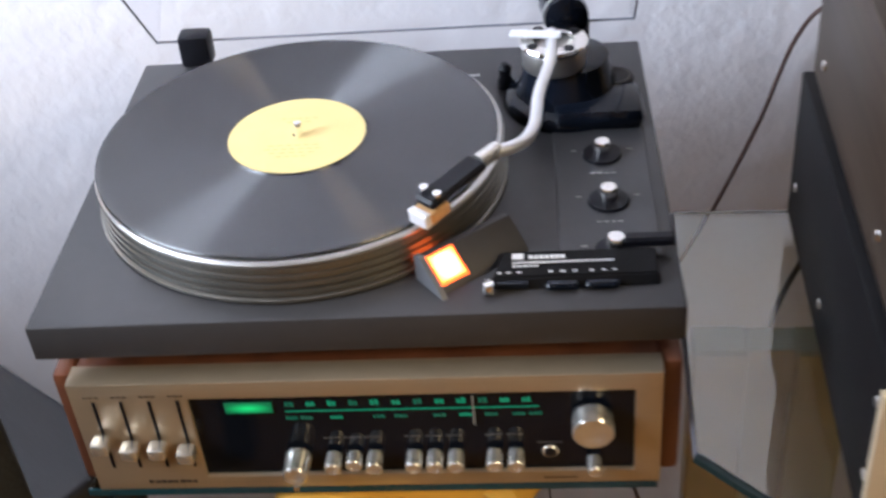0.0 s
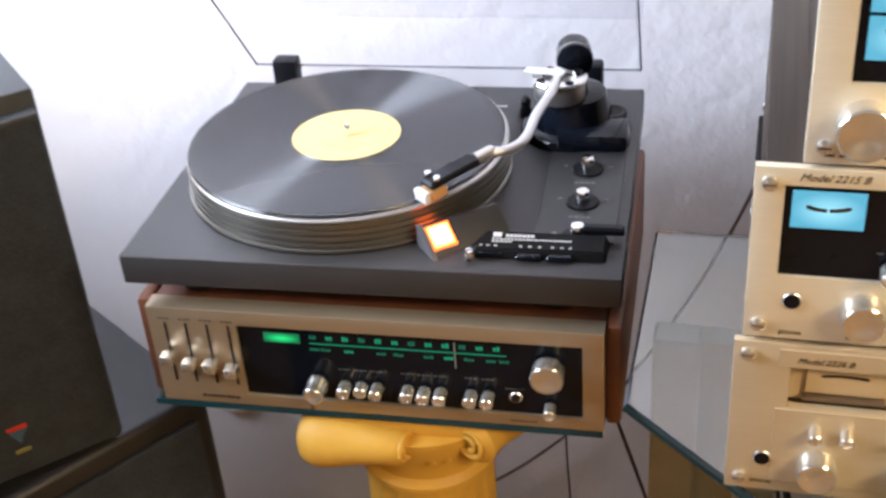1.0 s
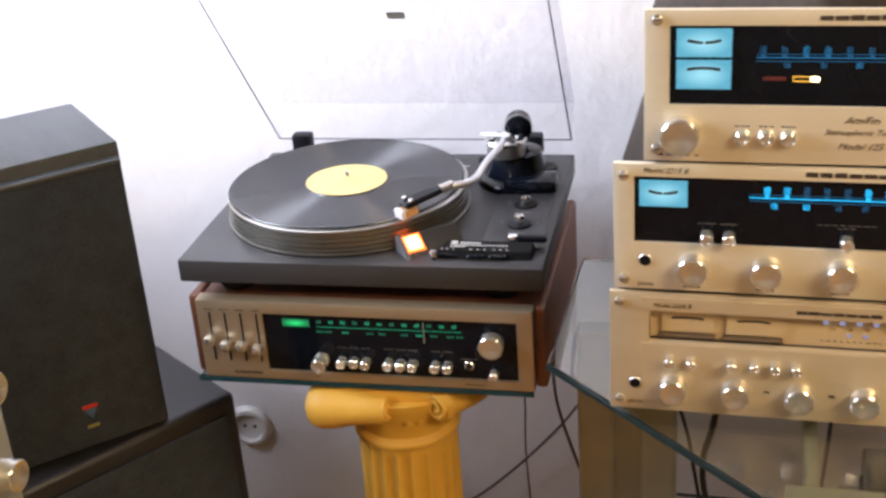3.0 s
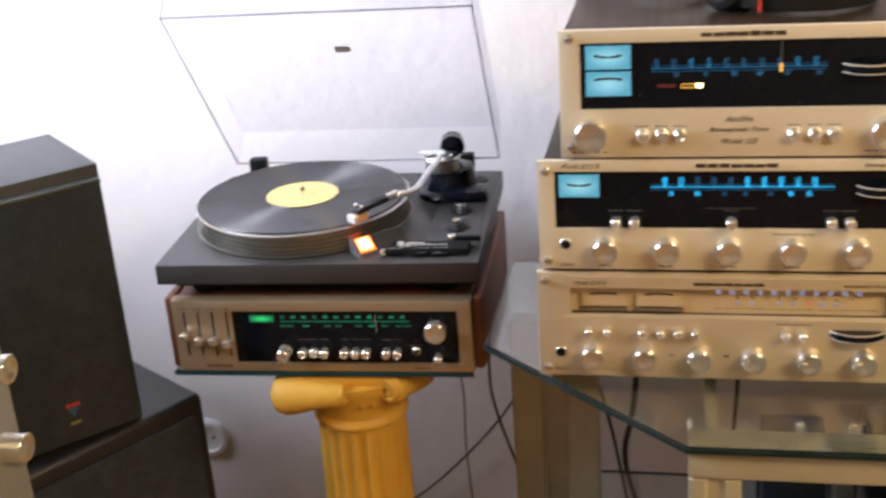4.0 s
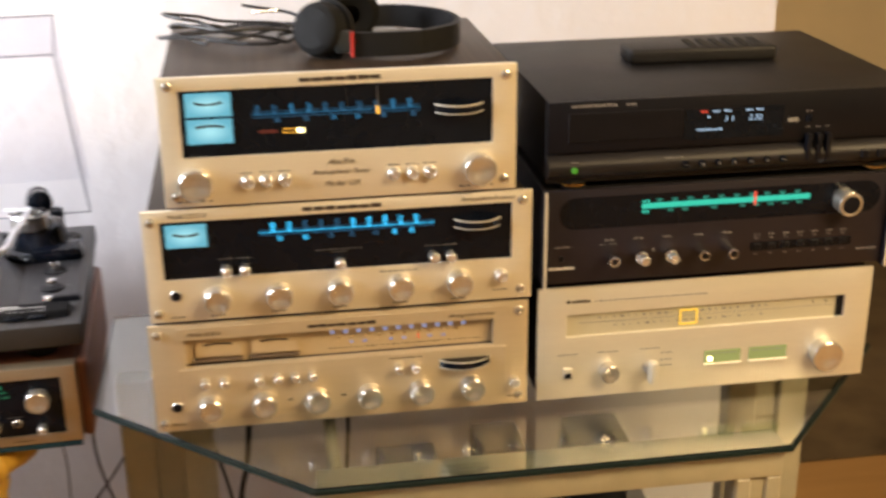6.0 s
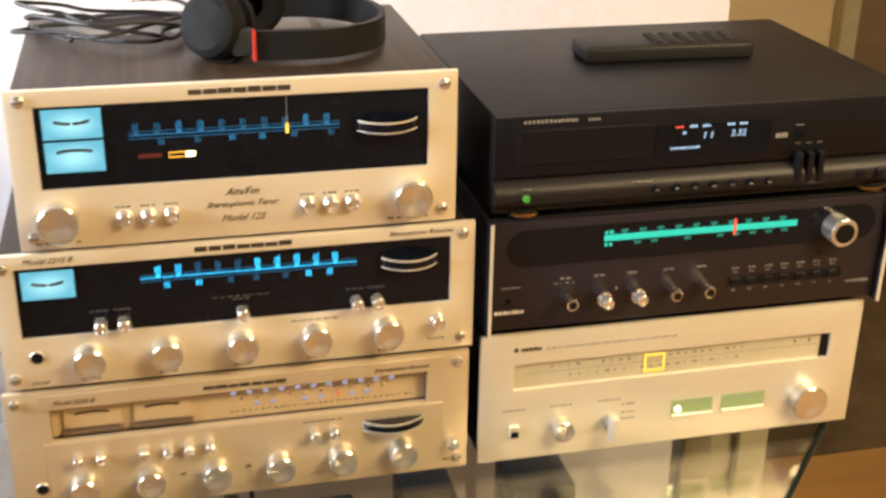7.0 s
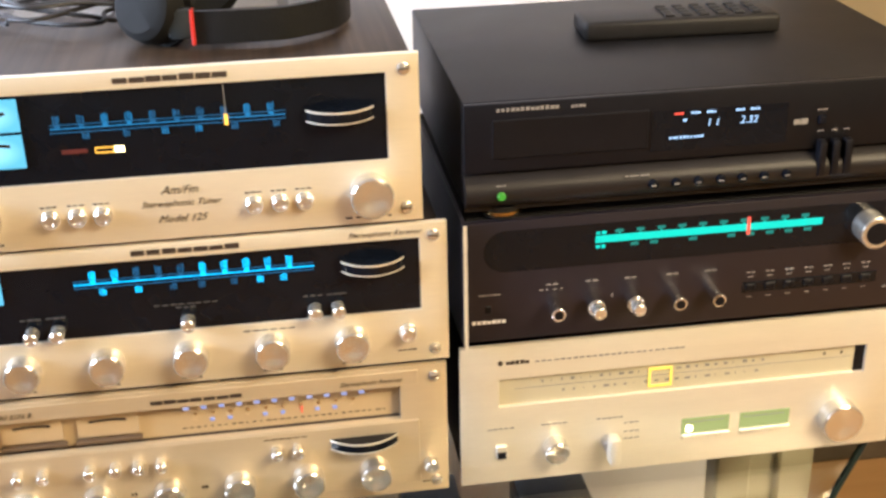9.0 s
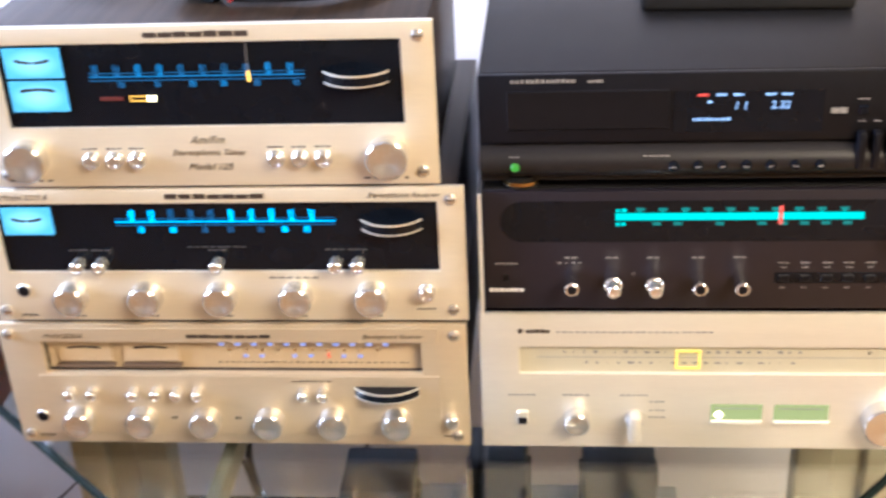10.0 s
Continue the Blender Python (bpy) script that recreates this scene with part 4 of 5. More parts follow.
def cd_player():
    u = Unit("cd_player", "black compact disc player with white glowing display", "disc player", 0.455, 1.0365, y0=-0.006)
    u.box("case", 0.455, 0.895, 0.006, 0.325, 1.0395, 1.133, CDBLACK, "matt black case", 0.002, 2)
    u.box("front_panel", 0.455, 0.895, 0.0, 0.006, 1.0725, 1.1325, BLACKP, "black front", 0.0015, 2)
    bm = bmesh.new()
    n = 10
    prof = [(0.006, 1.0365)] + [(0.006 - 0.014 * math.sin(math.pi * i / n) ** 0.7, 1.0400 + 0.0310 * i / n) for i in range(n + 1)] + [(0.006, 1.0720)]
    a = [bm.verts.new((0.0, y, z - u.z0)) for y, z in prof]
    b = [bm.verts.new((0.44, y, z - u.z0)) for y, z in prof]
    for i in range(len(prof) - 1):
        bm.faces.new((a[i], b[i], b[i + 1], a[i + 1]))
    bm.faces.new(a), bm.faces.new(b[::-1])
    bmesh.ops.recalc_face_normals(bm, faces=bm.faces)
    rail = part("control_rail", bm, mat("dark_brown_gloss", (0.017, 0.015, 0.016), 0.42, 0.0, 0.1, 60, spec=0.24), u.ob, "rounded satin control rail")
    u.box("disc_tray", 0.478, 0.611, -0.0012, 0.001, 1.0845, 1.1185, BLACKP, "closed disc tray", 0.0008)
    u.box("display", 0.6135, 0.7330, -0.0005, 0.001, 1.0810, 1.1165, BLACKG, "black display window")
    text("1 1", 0.0092, 0.667, 1.1035, -0.0009, WHITEL, u.ob, "display_digits", shear=0.15)
    text("2.32", 0.0092, 0.6985, 1.1040, -0.0009, WHITEL, u.ob, "display_digits", shear=0.15)
    for x, m in ((0.6370, REDL), (0.6515, WHITEL), (0.6650, WHITEL), (0.6905, WHITEL), (0.7035, WHITEL)):
        u.bar_row(x - 0.0042, x + 0.0042, 1.1135, 0.0020, -0.0009, 3, m, "display_mark", 0.15)
    u.bar_row(0.6405, 0.6445, 1.1075, 0.0022, -0.0009, 1, WHITEL, "display_mark")
    u.bar_row(0.6295, 0.6600, 1.0925, 0.0024, -0.0009, 10, WHITEL, "display_mark", 0.35)
    u.bar_row(0.482, 0.535, 1.1270, 0.0034, -0.0002, 13, GREYPRINT, "logo", 0.3)
    u.bar_row(0.5445, 0.5575, 1.1265, 0.0028, -0.0002, 4, GREYPRINT)
    u.bar_row(0.739, 0.752, 1.0985, 0.0050, -0.0002, 2, GREYPRINT, "disc_mark", 0.1)
    u.box("open_button", 0.7605, 0.7680, -0.0025, 0.001, 1.0950, 1.1030, BLACKG, "small push button", 0.001)
    u.bar_row(0.7595, 0.7690, 1.1080, 0.0012, -0.0002, 3, GREYPRINT)
    for i, x in enumerate((0.615, 0.635, 0.6545, 0.674, 0.6935, 0.713, 0.733)):
        bt = part("button", lathe(bmesh.new(), disc_profile(0.0042, 0.0060, 0.0015), 16, to_front(x - u.x0, 1.0550 - u.z0, -0.006)), BLACKG, u.ob, "small round button")
        u.bar_row(x - 0.0022, x + 0.0022, 1.0550, 0.0014, -0.0122, 2, GREYPRINT, parent=bt)
    u.bar_row(0.590, 0.612, 1.0640, 0.0012, -0.0088, 5, GREYPRINT)
    for x in (0.7645, 0.7765, 0.7880):
        u.box("slide_key", x - 0.0034, x + 0.0034, -0.0095, 0.0, 1.0500, 1.0820, BLACKP, "tall black key", 0.0015, 2)
        u.bar_row(x - 0.003, x + 0.003, 1.0890, 0.0010, -0.0002, 2, GREYPRINT)
    for x in (0.834, 0.854):
        u.box("key", x - 0.0045, x + 0.0045, -0.011, 0.0, 1.0500, 1.0600, BLACKP, "small key", 0.001)
    part("power_light", lathe(bmesh.new(), disc_profile(0.0036, 0.0050, 0.0012), 18, to_front(0.4845 - u.x0, 1.0545 - u.z0, -0.0060)), GREENLED, u.ob, "green power light")
    u.bar_row(0.480, 0.489, 1.0640, 0.0011, -0.0088, 3, GREYPRINT)
    for x in (0.489, 0.860):
        for y in (0.03, 0.28):
            f = part("foot", lathe(bmesh.new(), [(0, 0), (0.016, 0), (0.016, 0.0105), (0, 0.0105)], 22, Matrix.Translation((x - u.x0, y - 0.012, 1.0290 - u.z0))), RUBBER, u.ob)
            part("foot_ring", lathe(bmesh.new(), [(0.0162, 0.003), (0.0172, 0.003), (0.0172, 0.006), (0.0162, 0.006)], 22, Matrix.Translation((x - u.x0, y - 0.012, 1.0290 - u.z0))),
                 mat("gold_ring", (0.6, 0.42, 0.16), 0.2, 1.0), f, "gold foot ring")


silver_tuner(), black_receiver(), cd_player()

# ---- remote control on the disc player ----
REMKEY = mat("dark_grey_key", (0.022, 0.021, 0.021), 0.55, spec=0.25)
rem = thing("remote_control", "slim black remote control lying on the disc player", "remote", (0.597, 0.152, 1.133), -2)
part("body", boxed(0, 0.19, 0, 0.055, 0.0, 0.019, bevel=0.005, seg=3), mat("dark_grey_plastic", (0.016, 0.015, 0.015), 0.5, 0, 0.2, 60, 0.1, 700, spec=0.25), rem)
for i in range(6):
    for j in range(4):
        part("key", boxed(0.078 + i * 0.017, 0.088 + i * 0.017, 0.008 + j * 0.011, 0.0135 + j * 0.011, 0.0185, 0.0215, bevel=0.001), REMKEY, rem, "small grey key")

# ---- headphones and their cord on the tuner ----
hp = thing("headphones", "black folded headphones with red ring on a case", "headphones", (0.246, 0.14, 1.1765))
pts = [(0.315 - 0.25, 0.055 - 0.14), (0.335 - 0.25, 0.062 - 0.14), (0.365 - 0.25, 0.085 - 0.14), (0.378 - 0.25, 0.130 - 0.14), (0.362 - 0.25, 0.185 - 0.14), (0.315 - 0.25, 0.222 - 0.14), (0.255 - 0.25, 0.218 - 0.14)]
pts = [(0.249 - 0.25, 0.057 - 0.14), (0.275 - 0.25, 0.054 - 0.14)] + pts


def band(line, z0, z1, t):
    bm = bmesh.new()
    q = spline([(x, y, 0) for x, y in line], 10)
    rows = []
    for i, p in enumerate(q):
        d = (q[min(i + 1, len(q) - 1)] - q[max(i - 1, 0)]).normalized()
        nrm = Vector((-d.y, d.x, 0))
        rows.append([bm.verts.new(p + nrm * (s * t / 2) + Vector((0, 0, z))) for s, z in ((1, z0), (1, z1), (-1, z1), (-1, z0))])
    for a, b in zip(rows, rows[1:]):
        for k in range(4):
            bm.faces.new((a[k], a[(k + 1) % 4], b[(k + 1) % 4], b[k]))
    bm.faces.new(rows[0]), bm.faces.new(rows[-1][::-1])
    bmesh.ops.recalc_face_normals(bm, faces=bm.faces)
    return bm


part("headband", band(pts, 0.004, 0.031, 0.006), mat("black_leatherette", (0.009, 0.009, 0.010), 0.55, 0, 0.2, 90, 0.4, 500, spec=0.25), hp)
part("slider", boxed(-0.022, -0.002, -0.089, -0.078, 0.009, 0.034, bevel=0.003, seg=2), mat("steel_blue_plastic", (0.04, 0.05, 0.06), 0.3, 0.3), hp, "grey slider arm")
part("red_ring", boxed(-0.004, -0.0005, -0.0905, -0.0765, 0.004, 0.033, bevel=0.001), REDTRIM, hp, "thin red ring")
cup = Matrix.Translation((-0.032, -0.060, 0.031)) @ Matrix.Rotation(radians(-42), 4, "Z") @ Matrix.Rotation(radians(76), 4, "X") @ Matrix.Diagonal((0.90, 0.86, 0.7, 1))
part("ear_cup", lathe(bmesh.new(), [(0, 0.030), (0.026, 0.030), (0.033, 0.024), (0.036, 0.012), (0.036, 0.0), (0.032, -0.004), (0, -0.004)], 28, cup), RUBBER, hp, "black ear cup")
part("ear_pad", lathe(bmesh.new(), [(0.014, -0.018), (0.030, -0.022), (0.040, -0.014), (0.040, -0.006), (0.030, -0.004), (0.014, -0.004)], 28, cup), RUBBER, hp, "soft ear pad")
cup = Matrix.Translation((0.002, 0.030, 0.034)) @ Matrix.Rotation(radians(10), 4, "Z") @ Matrix.Rotation(radians(-80), 4, "X") @ Matrix.Diagonal((0.92, 0.92, 0.8, 1))
part("ear_cup", lathe(bmesh.new(), [(0, 0.030), (0.026, 0.030), (0.033, 0.024), (0.036, 0.012), (0.036, 0.0), (0.032, -0.004), (0, -0.004)], 28, cup), mat("olive_black_plastic", (0.012, 0.012, 0.010), 0.5, spec=0.3), hp, "dark ear cup")
part("ear_pad", lathe(bmesh.new(), [(0.014, -0.018), (0.030, -0.022), (0.040, -0.014), (0.040, -0.006), (0.030, -0.004), (0.014, -0.004)], 28, cup), RUBBER, hp, "soft ear pad")
rnd = random.Random(4)
line = []
for i in range(46):
    t = i / 45
    a = t * math.pi * 2 * 4.2
    line.append((0.120 + (0.075 + 0.022 * math.sin(3 * a)) * math.cos(a) + rnd.uniform(-0.016, 0.016),
                 0.180 + (0.050 + 0.016 * math.cos(2.3 * a)) * math.sin(a) + rnd.uniform(-0.010, 0.010), 1.1795 + 0.034 * t * abs(math.sin(a * 0.6 + 1)) + 0.004 * rnd.random()))
cord = tagged(part("headphone_cord", tube(bmesh.new(), spline(line, 6), 0.0021, 6), CORD), "tangled black headphone cord in a loose coil", "cord")
plug = thing("jack_plug", "silver jack plug lying on the coiled cord", "plug", (0.135, 0.185, 1.211), 15)
part("tip", lathe(bmesh.new(), [(0, 0), (0.0017, 0.002), (0.0017, 0.022), (0.0026, 0.023), (0.0026, 0.034), (0, 0.034)], 12, Matrix.Rotation(radians(90), 4, "Y")), POLISH, plug)


# ---- turntable stack ----
SX, SY, ST = -0.536, 0.104, 3.0


def stack(x, y):
    a = radians(-ST)
    dx, dy = x - SX, y - SY
    return dx * math.cos(a) - dy * math.sin(a), dx * math.sin(a) + dy * math.cos(a)


def in_frame(m, *a, bevel=0.0):
    bm = boxed(*a, bevel=bevel)
    bm.transform(m)
    return bm


tt = thing("turntable", "charcoal record player with lifted clear acrylic lid", "turntable", (SX, SY, 0.796), ST)
Z0 = 0.796
part("plinth", boxed(0, 0.440, 0, 0.362, 0.024, 0.053, bevel=0.0025, seg=2), CHARCOAL, tt, "charcoal plinth")
part("base", boxed(0.02, 0.420, 0.02, 0.345, 0.014, 0.024), BLACKP, tt)
for x in (0.055, 0.385):
    for y in (0.05, 0.31):
        part("foot", lathe(bmesh.new(), [(0, 0.0), (0.021, 0.0), (0.024, 0.005), (0.024, 0.016), (0, 0.016)], 22, Matrix.Translation((x, y, 0))), RUBBER, tt, "round rubber foot")
px, py = stack(-0.375, 0.283)
at = Matrix.Translation((px, py, 0.053)) @ Matrix.Diagonal((1, 1, 1.05, 1))
R = 0.1525
prof = [(0, 0.002), (R + 0.003, 0.002), (R + 0.003, 0.004)]
for i in range(4):
    z = 0.0055 + i * 0.0058
    prof += [(R - 0.0012, z), (R + 0.0012 - i * 0.0004, z + 0.0008), (R + 0.0012 - i * 0.0004, z + 0.0044), (R - 0.0012, z + 0.0050)]
prof += [(R - 0.001, 0.030), (R - 0.003, 0.0315), (0, 0.0315)]
plat = part("platter", lathe(bmesh.new(), prof, 96, at), mat("strobe_platter_metal", (0.24, 0.225, 0.20), 0.36, 0.85, 0.15, 60), tt, "ridged metal platter")
part("platter_rim", lathe(bmesh.new(), [(R - 0.004, 0.0290), (R + 0.0004, 0.0290), (R + 0.0008, 0.0305), (R - 0.001, 0.0318), (R - 0.004, 0.0318)], 96, at), GREYAL, plat, "satin platter rim")
bm = bmesh.new()
for row in range(4):
    for i in range(220):
        a = 2 * math.pi * i / 220
        z = 0.053 + 1.05 * (0.0055 + row * 0.0058 + 0.0026)
        m = Matrix.Translation((px + (R + 0.0011 - row * 0.0004) * math.cos(a), py + (R + 0.0011 - row * 0.0004) * math.sin(a), z)) @ Matrix.Rotation(a, 4, "Z")
        vs = bmesh.ops.create_cube(bm, size=1.0, matrix=m @ Matrix.Diagonal((0.0006, 0.0016, 0.0015, 1)))
tagged(part("strobe_dots", bm, CHASSIS, plat, "rows of small bright strobe dots", smooth=False), kind="stuff")
rec = thing("vinyl_record", "black vinyl record with plain yellow label on platter", "record", (-0.377, 0.285, Z0 + 0.053 + 0.0336), ST)
part("disc", lathe(bmesh.new(), [(0.0035, 0.0), (0.150, 0.0), (0.151, 0.0010), (0.150, 0.0020), (0.146, 0.0022), (0.145, 0.0016), (0.060, 0.0016), (0.0585, 0.0012), (0.0540, 0.0012), (0.0530, 0.0022), (0.0035, 0.0022)], 128), VINYL, rec)
lab = part("label", lathe(bmesh.new(), [(0.0036, 0.0023), (0.0520, 0.0023), (0.0520, 0.0027), (0.0036, 0.0027)], 64), LABELP, rec, "yellow paper label")
bm = bmesh.new()
rnd = random.Random(3)
for y, w in ((0.022, 0.030), (0.017, 0.020), (-0.016, 0.040), (-0.021, 0.044), (-0.026, 0.036), (-0.031, 0.024)):
    k = int(w / 0.006)
    for i in range(k):
        x = -w / 2 + w * i / k
        box(bm, x, x + w / k * 0.7, y, y + 0.0016, 0.0027, 0.0028)
tagged(part("print", bm, mat("faded_label_print", (0.68, 0.50, 0.19), 0.6), lab, smooth=False), kind="stuff")
part("spindle", lathe(bmesh.new(), [(0.0034, 0.0315), (0.0034, 0.043), (0.0026, 0.0455), (0, 0.046)], 16, at), POLISH, plat)

# tone arm and its base
bx, by = stack(-0.176, 0.388)
base = part("arm_base", lathe(bmesh.new(), [(0, 0.053), (0.052, 0.053), (0.052, 0.057), (0.049, 0.062), (0.042, 0.066), (0.036, 0.080), (0.033, 0.095), (0.028, 0.097), (0, 0.097)], 40, Matrix.Translation((bx, by, 0))), BLACKG, tt, "gloss black round arm base")
pvx, pvy = stack(-0.186, 0.372)
part("arm_bearing", lathe(bmesh.new(), [(0, 0.096), (0.024, 0.096), (0.025, 0.098), (0.025, 0.112), (0.022, 0.1135), (0, 0.1135)], 32, Matrix.Translation((pvx, pvy, 0))), GREYAL, base, "grey metal bearing housing")
ring = part("bearing_ring", lathe(bmesh.new(), [(0.016, 0.114), (0.026, 0.114), (0.027, 0.116), (0.026, 0.118), (0.016, 0.118)], 36, Matrix.Translation((pvx, pvy, 0))), POLISH, base, "bright pierced ring")
for i in range(4):
    a = 0.6 + i * math.pi / 2
    part("ring_hole", lathe(bmesh.new(), [(0, 0.1182), (0.0042, 0.1182), (0.0042, 0.1186), (0, 0.1186)], 14, Matrix.Translation((pvx + 0.020 * math.cos(a), pvy + 0.020 * math.sin(a), 0))), BLACKP, ring, "dark hole")
b2x, b2y = stack(-0.197, 0.252)
b3x, b3y = stack(-0.226, 0.222)
part("lift_lever", in_frame(Matrix.Translation((pvx, pvy, 0.120)) @ Matrix.Rotation(radians(172), 4, "Z"), -0.006, 0.034, -0.005, 0.005, 0.0, 0.003, bevel=0.001), mat("white_lever", (0.8, 0.8, 0.8), 0.3), base, "small white lever")
arm = part("tone_arm", tube(bmesh.new(), spline([(pvx - 0.001, pvy + 0.01, 0.118), (pvx - 0.003, pvy - 0.03, 0.117), (b2x + 0.004, b2y + 0.045, 0.113), (b2x, b2y + 0.006, 0.111), (b2x - 0.010, b2y - 0.016, 0.110), (b3x, b3y, 0.1105)], 8), 0.0046, 14), mat("pale_silver_arm", (0.82, 0.82, 0.84), 0.28, 0.75), tt, "curved silver tone arm")
part("collar", tube(bmesh.new(), [(b3x + 0.004, b3y + 0.005, 0.1108), (b3x - 0.009, b3y - 0.010, 0.1098)], 0.0060, 16), CHROME, arm, "satin locking collar")
h0 = Vector((b3x - 0.009, b3y - 0.010, 0.1095))
h1 = Vector((*stack(-0.268, 0.169), 0.1050))
d = (h1 - h0)
yaw = math.atan2(d.y, d.x)
hm = Matrix.Translation(h0) @ Matrix.Rotation(yaw, 4, "Z") @ Matrix.Rotation(radians(5), 4, "Y")
L = d.length


shell = part("headshell", in_frame(hm, 0, L, -0.0088, 0.0088, -0.002, 0.005, bevel=0.002), BLACKP, tt, "black perforated headshell")
cart = part("cartridge", in_frame(hm, L - 0.016, L + 0.002, -0.009, 0.009, -0.0125, -0.003, bevel=0.0015), mat("amber_plastic", (0.62, 0.36, 0.16), 0.35), shell, "amber stylus body")
part("cartridge_front", in_frame(hm, L + 0.002, L + 0.008, -0.0085, 0.0085, -0.0125, -0.0015, bevel=0.001), mat("white_plastic_face", (0.72, 0.70, 0.70), 0.35), cart, "white cartridge face")
for yy in (-0.0062, 0.0062):
    part("mount_screw", lathe(bmesh.new(), [(0, 0.006), (0.0032, 0.006), (0.0030, 0.0085), (0, 0.009)], 12, hm @ Matrix.Translation((L - 0.008, yy, 0))), POLISH, shell)
part("stylus", in_frame(hm, L - 0.012, L - 0.008, -0.001, 0.001, -0.0165, -0.0125), BLACKP, cart)
cwm = Matrix.Translation((pvx + 0.012, pvy + 0.030, 0.118)) @ Matrix.Rotation(radians(-92), 4, "X") @ Matrix.Rotation(radians(-8), 4, "Y")
part("counterweight", lathe(bmesh.new(), [(0, 0), (0.012, 0), (0.0175, 0.003), (0.0175, 0.034), (0.014, 0.036), (0, 0.036)], 32, cwm), BLACKG, arm, "black gloss counterweight")
part("weight_ring", lathe(bmesh.new(), [(0.0176, 0.008), (0.0183, 0.008), (0.0183, 0.011), (0.0176, 0.011)], 32, cwm), GREYPRINT, arm)
part("arm_rest_plate", boxed(bx - 0.012, bx + 0.058, by - 0.052, by - 0.004, 0.053, 0.073, bevel=0.008, seg=2), BLACKG, tt, "gloss black arm plate")
ax, ay = stack(-0.139, 0.392)
part("anti_skate_dial", lathe(bmesh.new(), [(0, 0.053), (0.0165, 0.053), (0.0165, 0.071), (0.015, 0.073), (0, 0.073)], 28, Matrix.Translation((ax, ay, 0))), BLACKP, tt, "black anti-skate dial")
part("dial_print", lathe(bmesh.new(), [(0.0120, 0.0733), (0.0135, 0.0733), (0.0135, 0.0736), (0.0120, 0.0736)], 28, Matrix.Translation((ax, ay, 0))), DIMPRINT, tt)
rx, ry = stack(-0.228, 0.412)
part("cue_post", lathe(bmesh.new(), [(0, 0.053), (0.0065, 0.053), (0.0065, 0.060), (0.0045, 0.065), (0.006, 0.071), (0.003, 0.075), (0, 0.075)], 18, Matrix.Translation((rx, ry, 0))), BLACKP, tt, "black cueing post")
rx, ry = stack(-0.262, 0.432)
part("print", boxed(rx - 0.011, rx + 0.011, ry - 0.0014, ry + 0.0014, 0.0529, 0.0533), WHITEPRINT, tt, smooth=False)

# control strip with three knobs
s0x, s0y = stack(-0.19, 0.155)
part("control_strip", boxed(s0x + 0.012, s0x + 0.082, s0y + 0.02, s0y + 0.215, 0.0525, 0.0545, bevel=0.0008), CHARCOAL, tt)
for i, (wx, wy) in enumerate(((-0.1495, 0.304), (-0.1455, 0.243), (-0.1415, 0.184))):
    kx, ky = stack(wx, wy)
    m = Matrix.Translation((kx, ky, 0.0545))
    kb = part("knob_skirt", lathe(bmesh.new(), [(0, 0), (0.0150, 0), (0.0142, 0.0022), (0.008, 0.003), (0, 0.004)], 28, m), BLACKP, tt, "black knob skirt")
    part("knob", lathe(bmesh.new(), [(0, 0.003), (0.0058, 0.003), (0.0068, 0.0105), (0.0056, 0.0130), (0, 0.0135)], 22, m), POLISH, kb, "chrome knob cap")
    if i == 2:
        part("cue_lever", boxed(kx + 0.004, kx + 0.040, ky - 0.005, ky + 0.005, 0.0595, 0.0675, bevel=0.002), BLACKP, tt, "black cue lever")
    bm = bmesh.new()
    for q in range(4):
        box(bm, kx - 0.010 + q * 0.005, kx - 0.0065 + q * 0.005, ky - 0.0255, ky - 0.0240, 0.0544, 0.0548)
    for q in (-1, 1):
        box(bm, kx + q * 0.021 - 0.002, kx + q * 0.021 + 0.002, ky + 0.006, ky + 0.0075, 0.0544, 0.0548)
    tagged(part("print", bm, GREYPRINT, tt, smooth=False), kind="stuff")

# raised front control block with print, slide and buttons
c0x, c0y = stack(-0.262, 0.143)
bm = bmesh.new()
v = [bm.verts.new(q) for q in ((c0x + 0.036, c0y - 0.002, 0.053), (c0x + 0.150, c0y - 0.002, 0.053), (c0x + 0.150, c0y + 0.029, 0.053), (c0x + 0.044, c0y + 0.029, 0.053),
                               (c0x + 0.039, c0y + 0.002, 0.0610), (c0x + 0.148, c0y + 0.002, 0.0610), (c0x + 0.148, c0y + 0.027, 0.0635), (c0x + 0.046, c0y + 0.027, 0.0635))]
for f in ((0, 1, 5, 4), (1, 2, 6, 5), (2, 3, 7, 6), (3, 0, 4, 7), (4, 5, 6, 7), (3, 2, 1, 0)):
    bm.faces.new([v[i] for i in f])
bmesh.ops.recalc_face_normals(bm, faces=bm.faces)
bmesh.ops.bevel(bm, geom=bm.edges[:], offset=0.0012, segments=2, affect="EDGES")
blk = part("control_block", bm, BLACKM, tt, "black control block")
bm = bmesh.new()
zz = lambda y: 0.0610 + (y - 0.002) / 0.025 * 0.0025 + 0.0002
rnd = random.Random(7)
for x0, x1, y0, h in ((0.063, 0.088, 0.0185, 0.0036), (0.052, 0.120, 0.0145, 0.0014), (0.052, 0.070, 0.0112, 0.0014)):
    k = int((x1 - x0) / 0.0032)
    for i in range(k):
        x = c0x + x0 + (x1 - x0) * i / k
        box(bm, x, x + (x1 - x0) / k * 0.78, c0y + y0, c0y + y0 + h, zz(y0) - 0.0002, zz(y0) + 0.0004)
box(bm, c0x + 0.052, c0x + 0.0595, c0y + 0.0180, c0y + 0.0240, zz(0.021) - 0.0004, zz(0.021) + 0.0006)
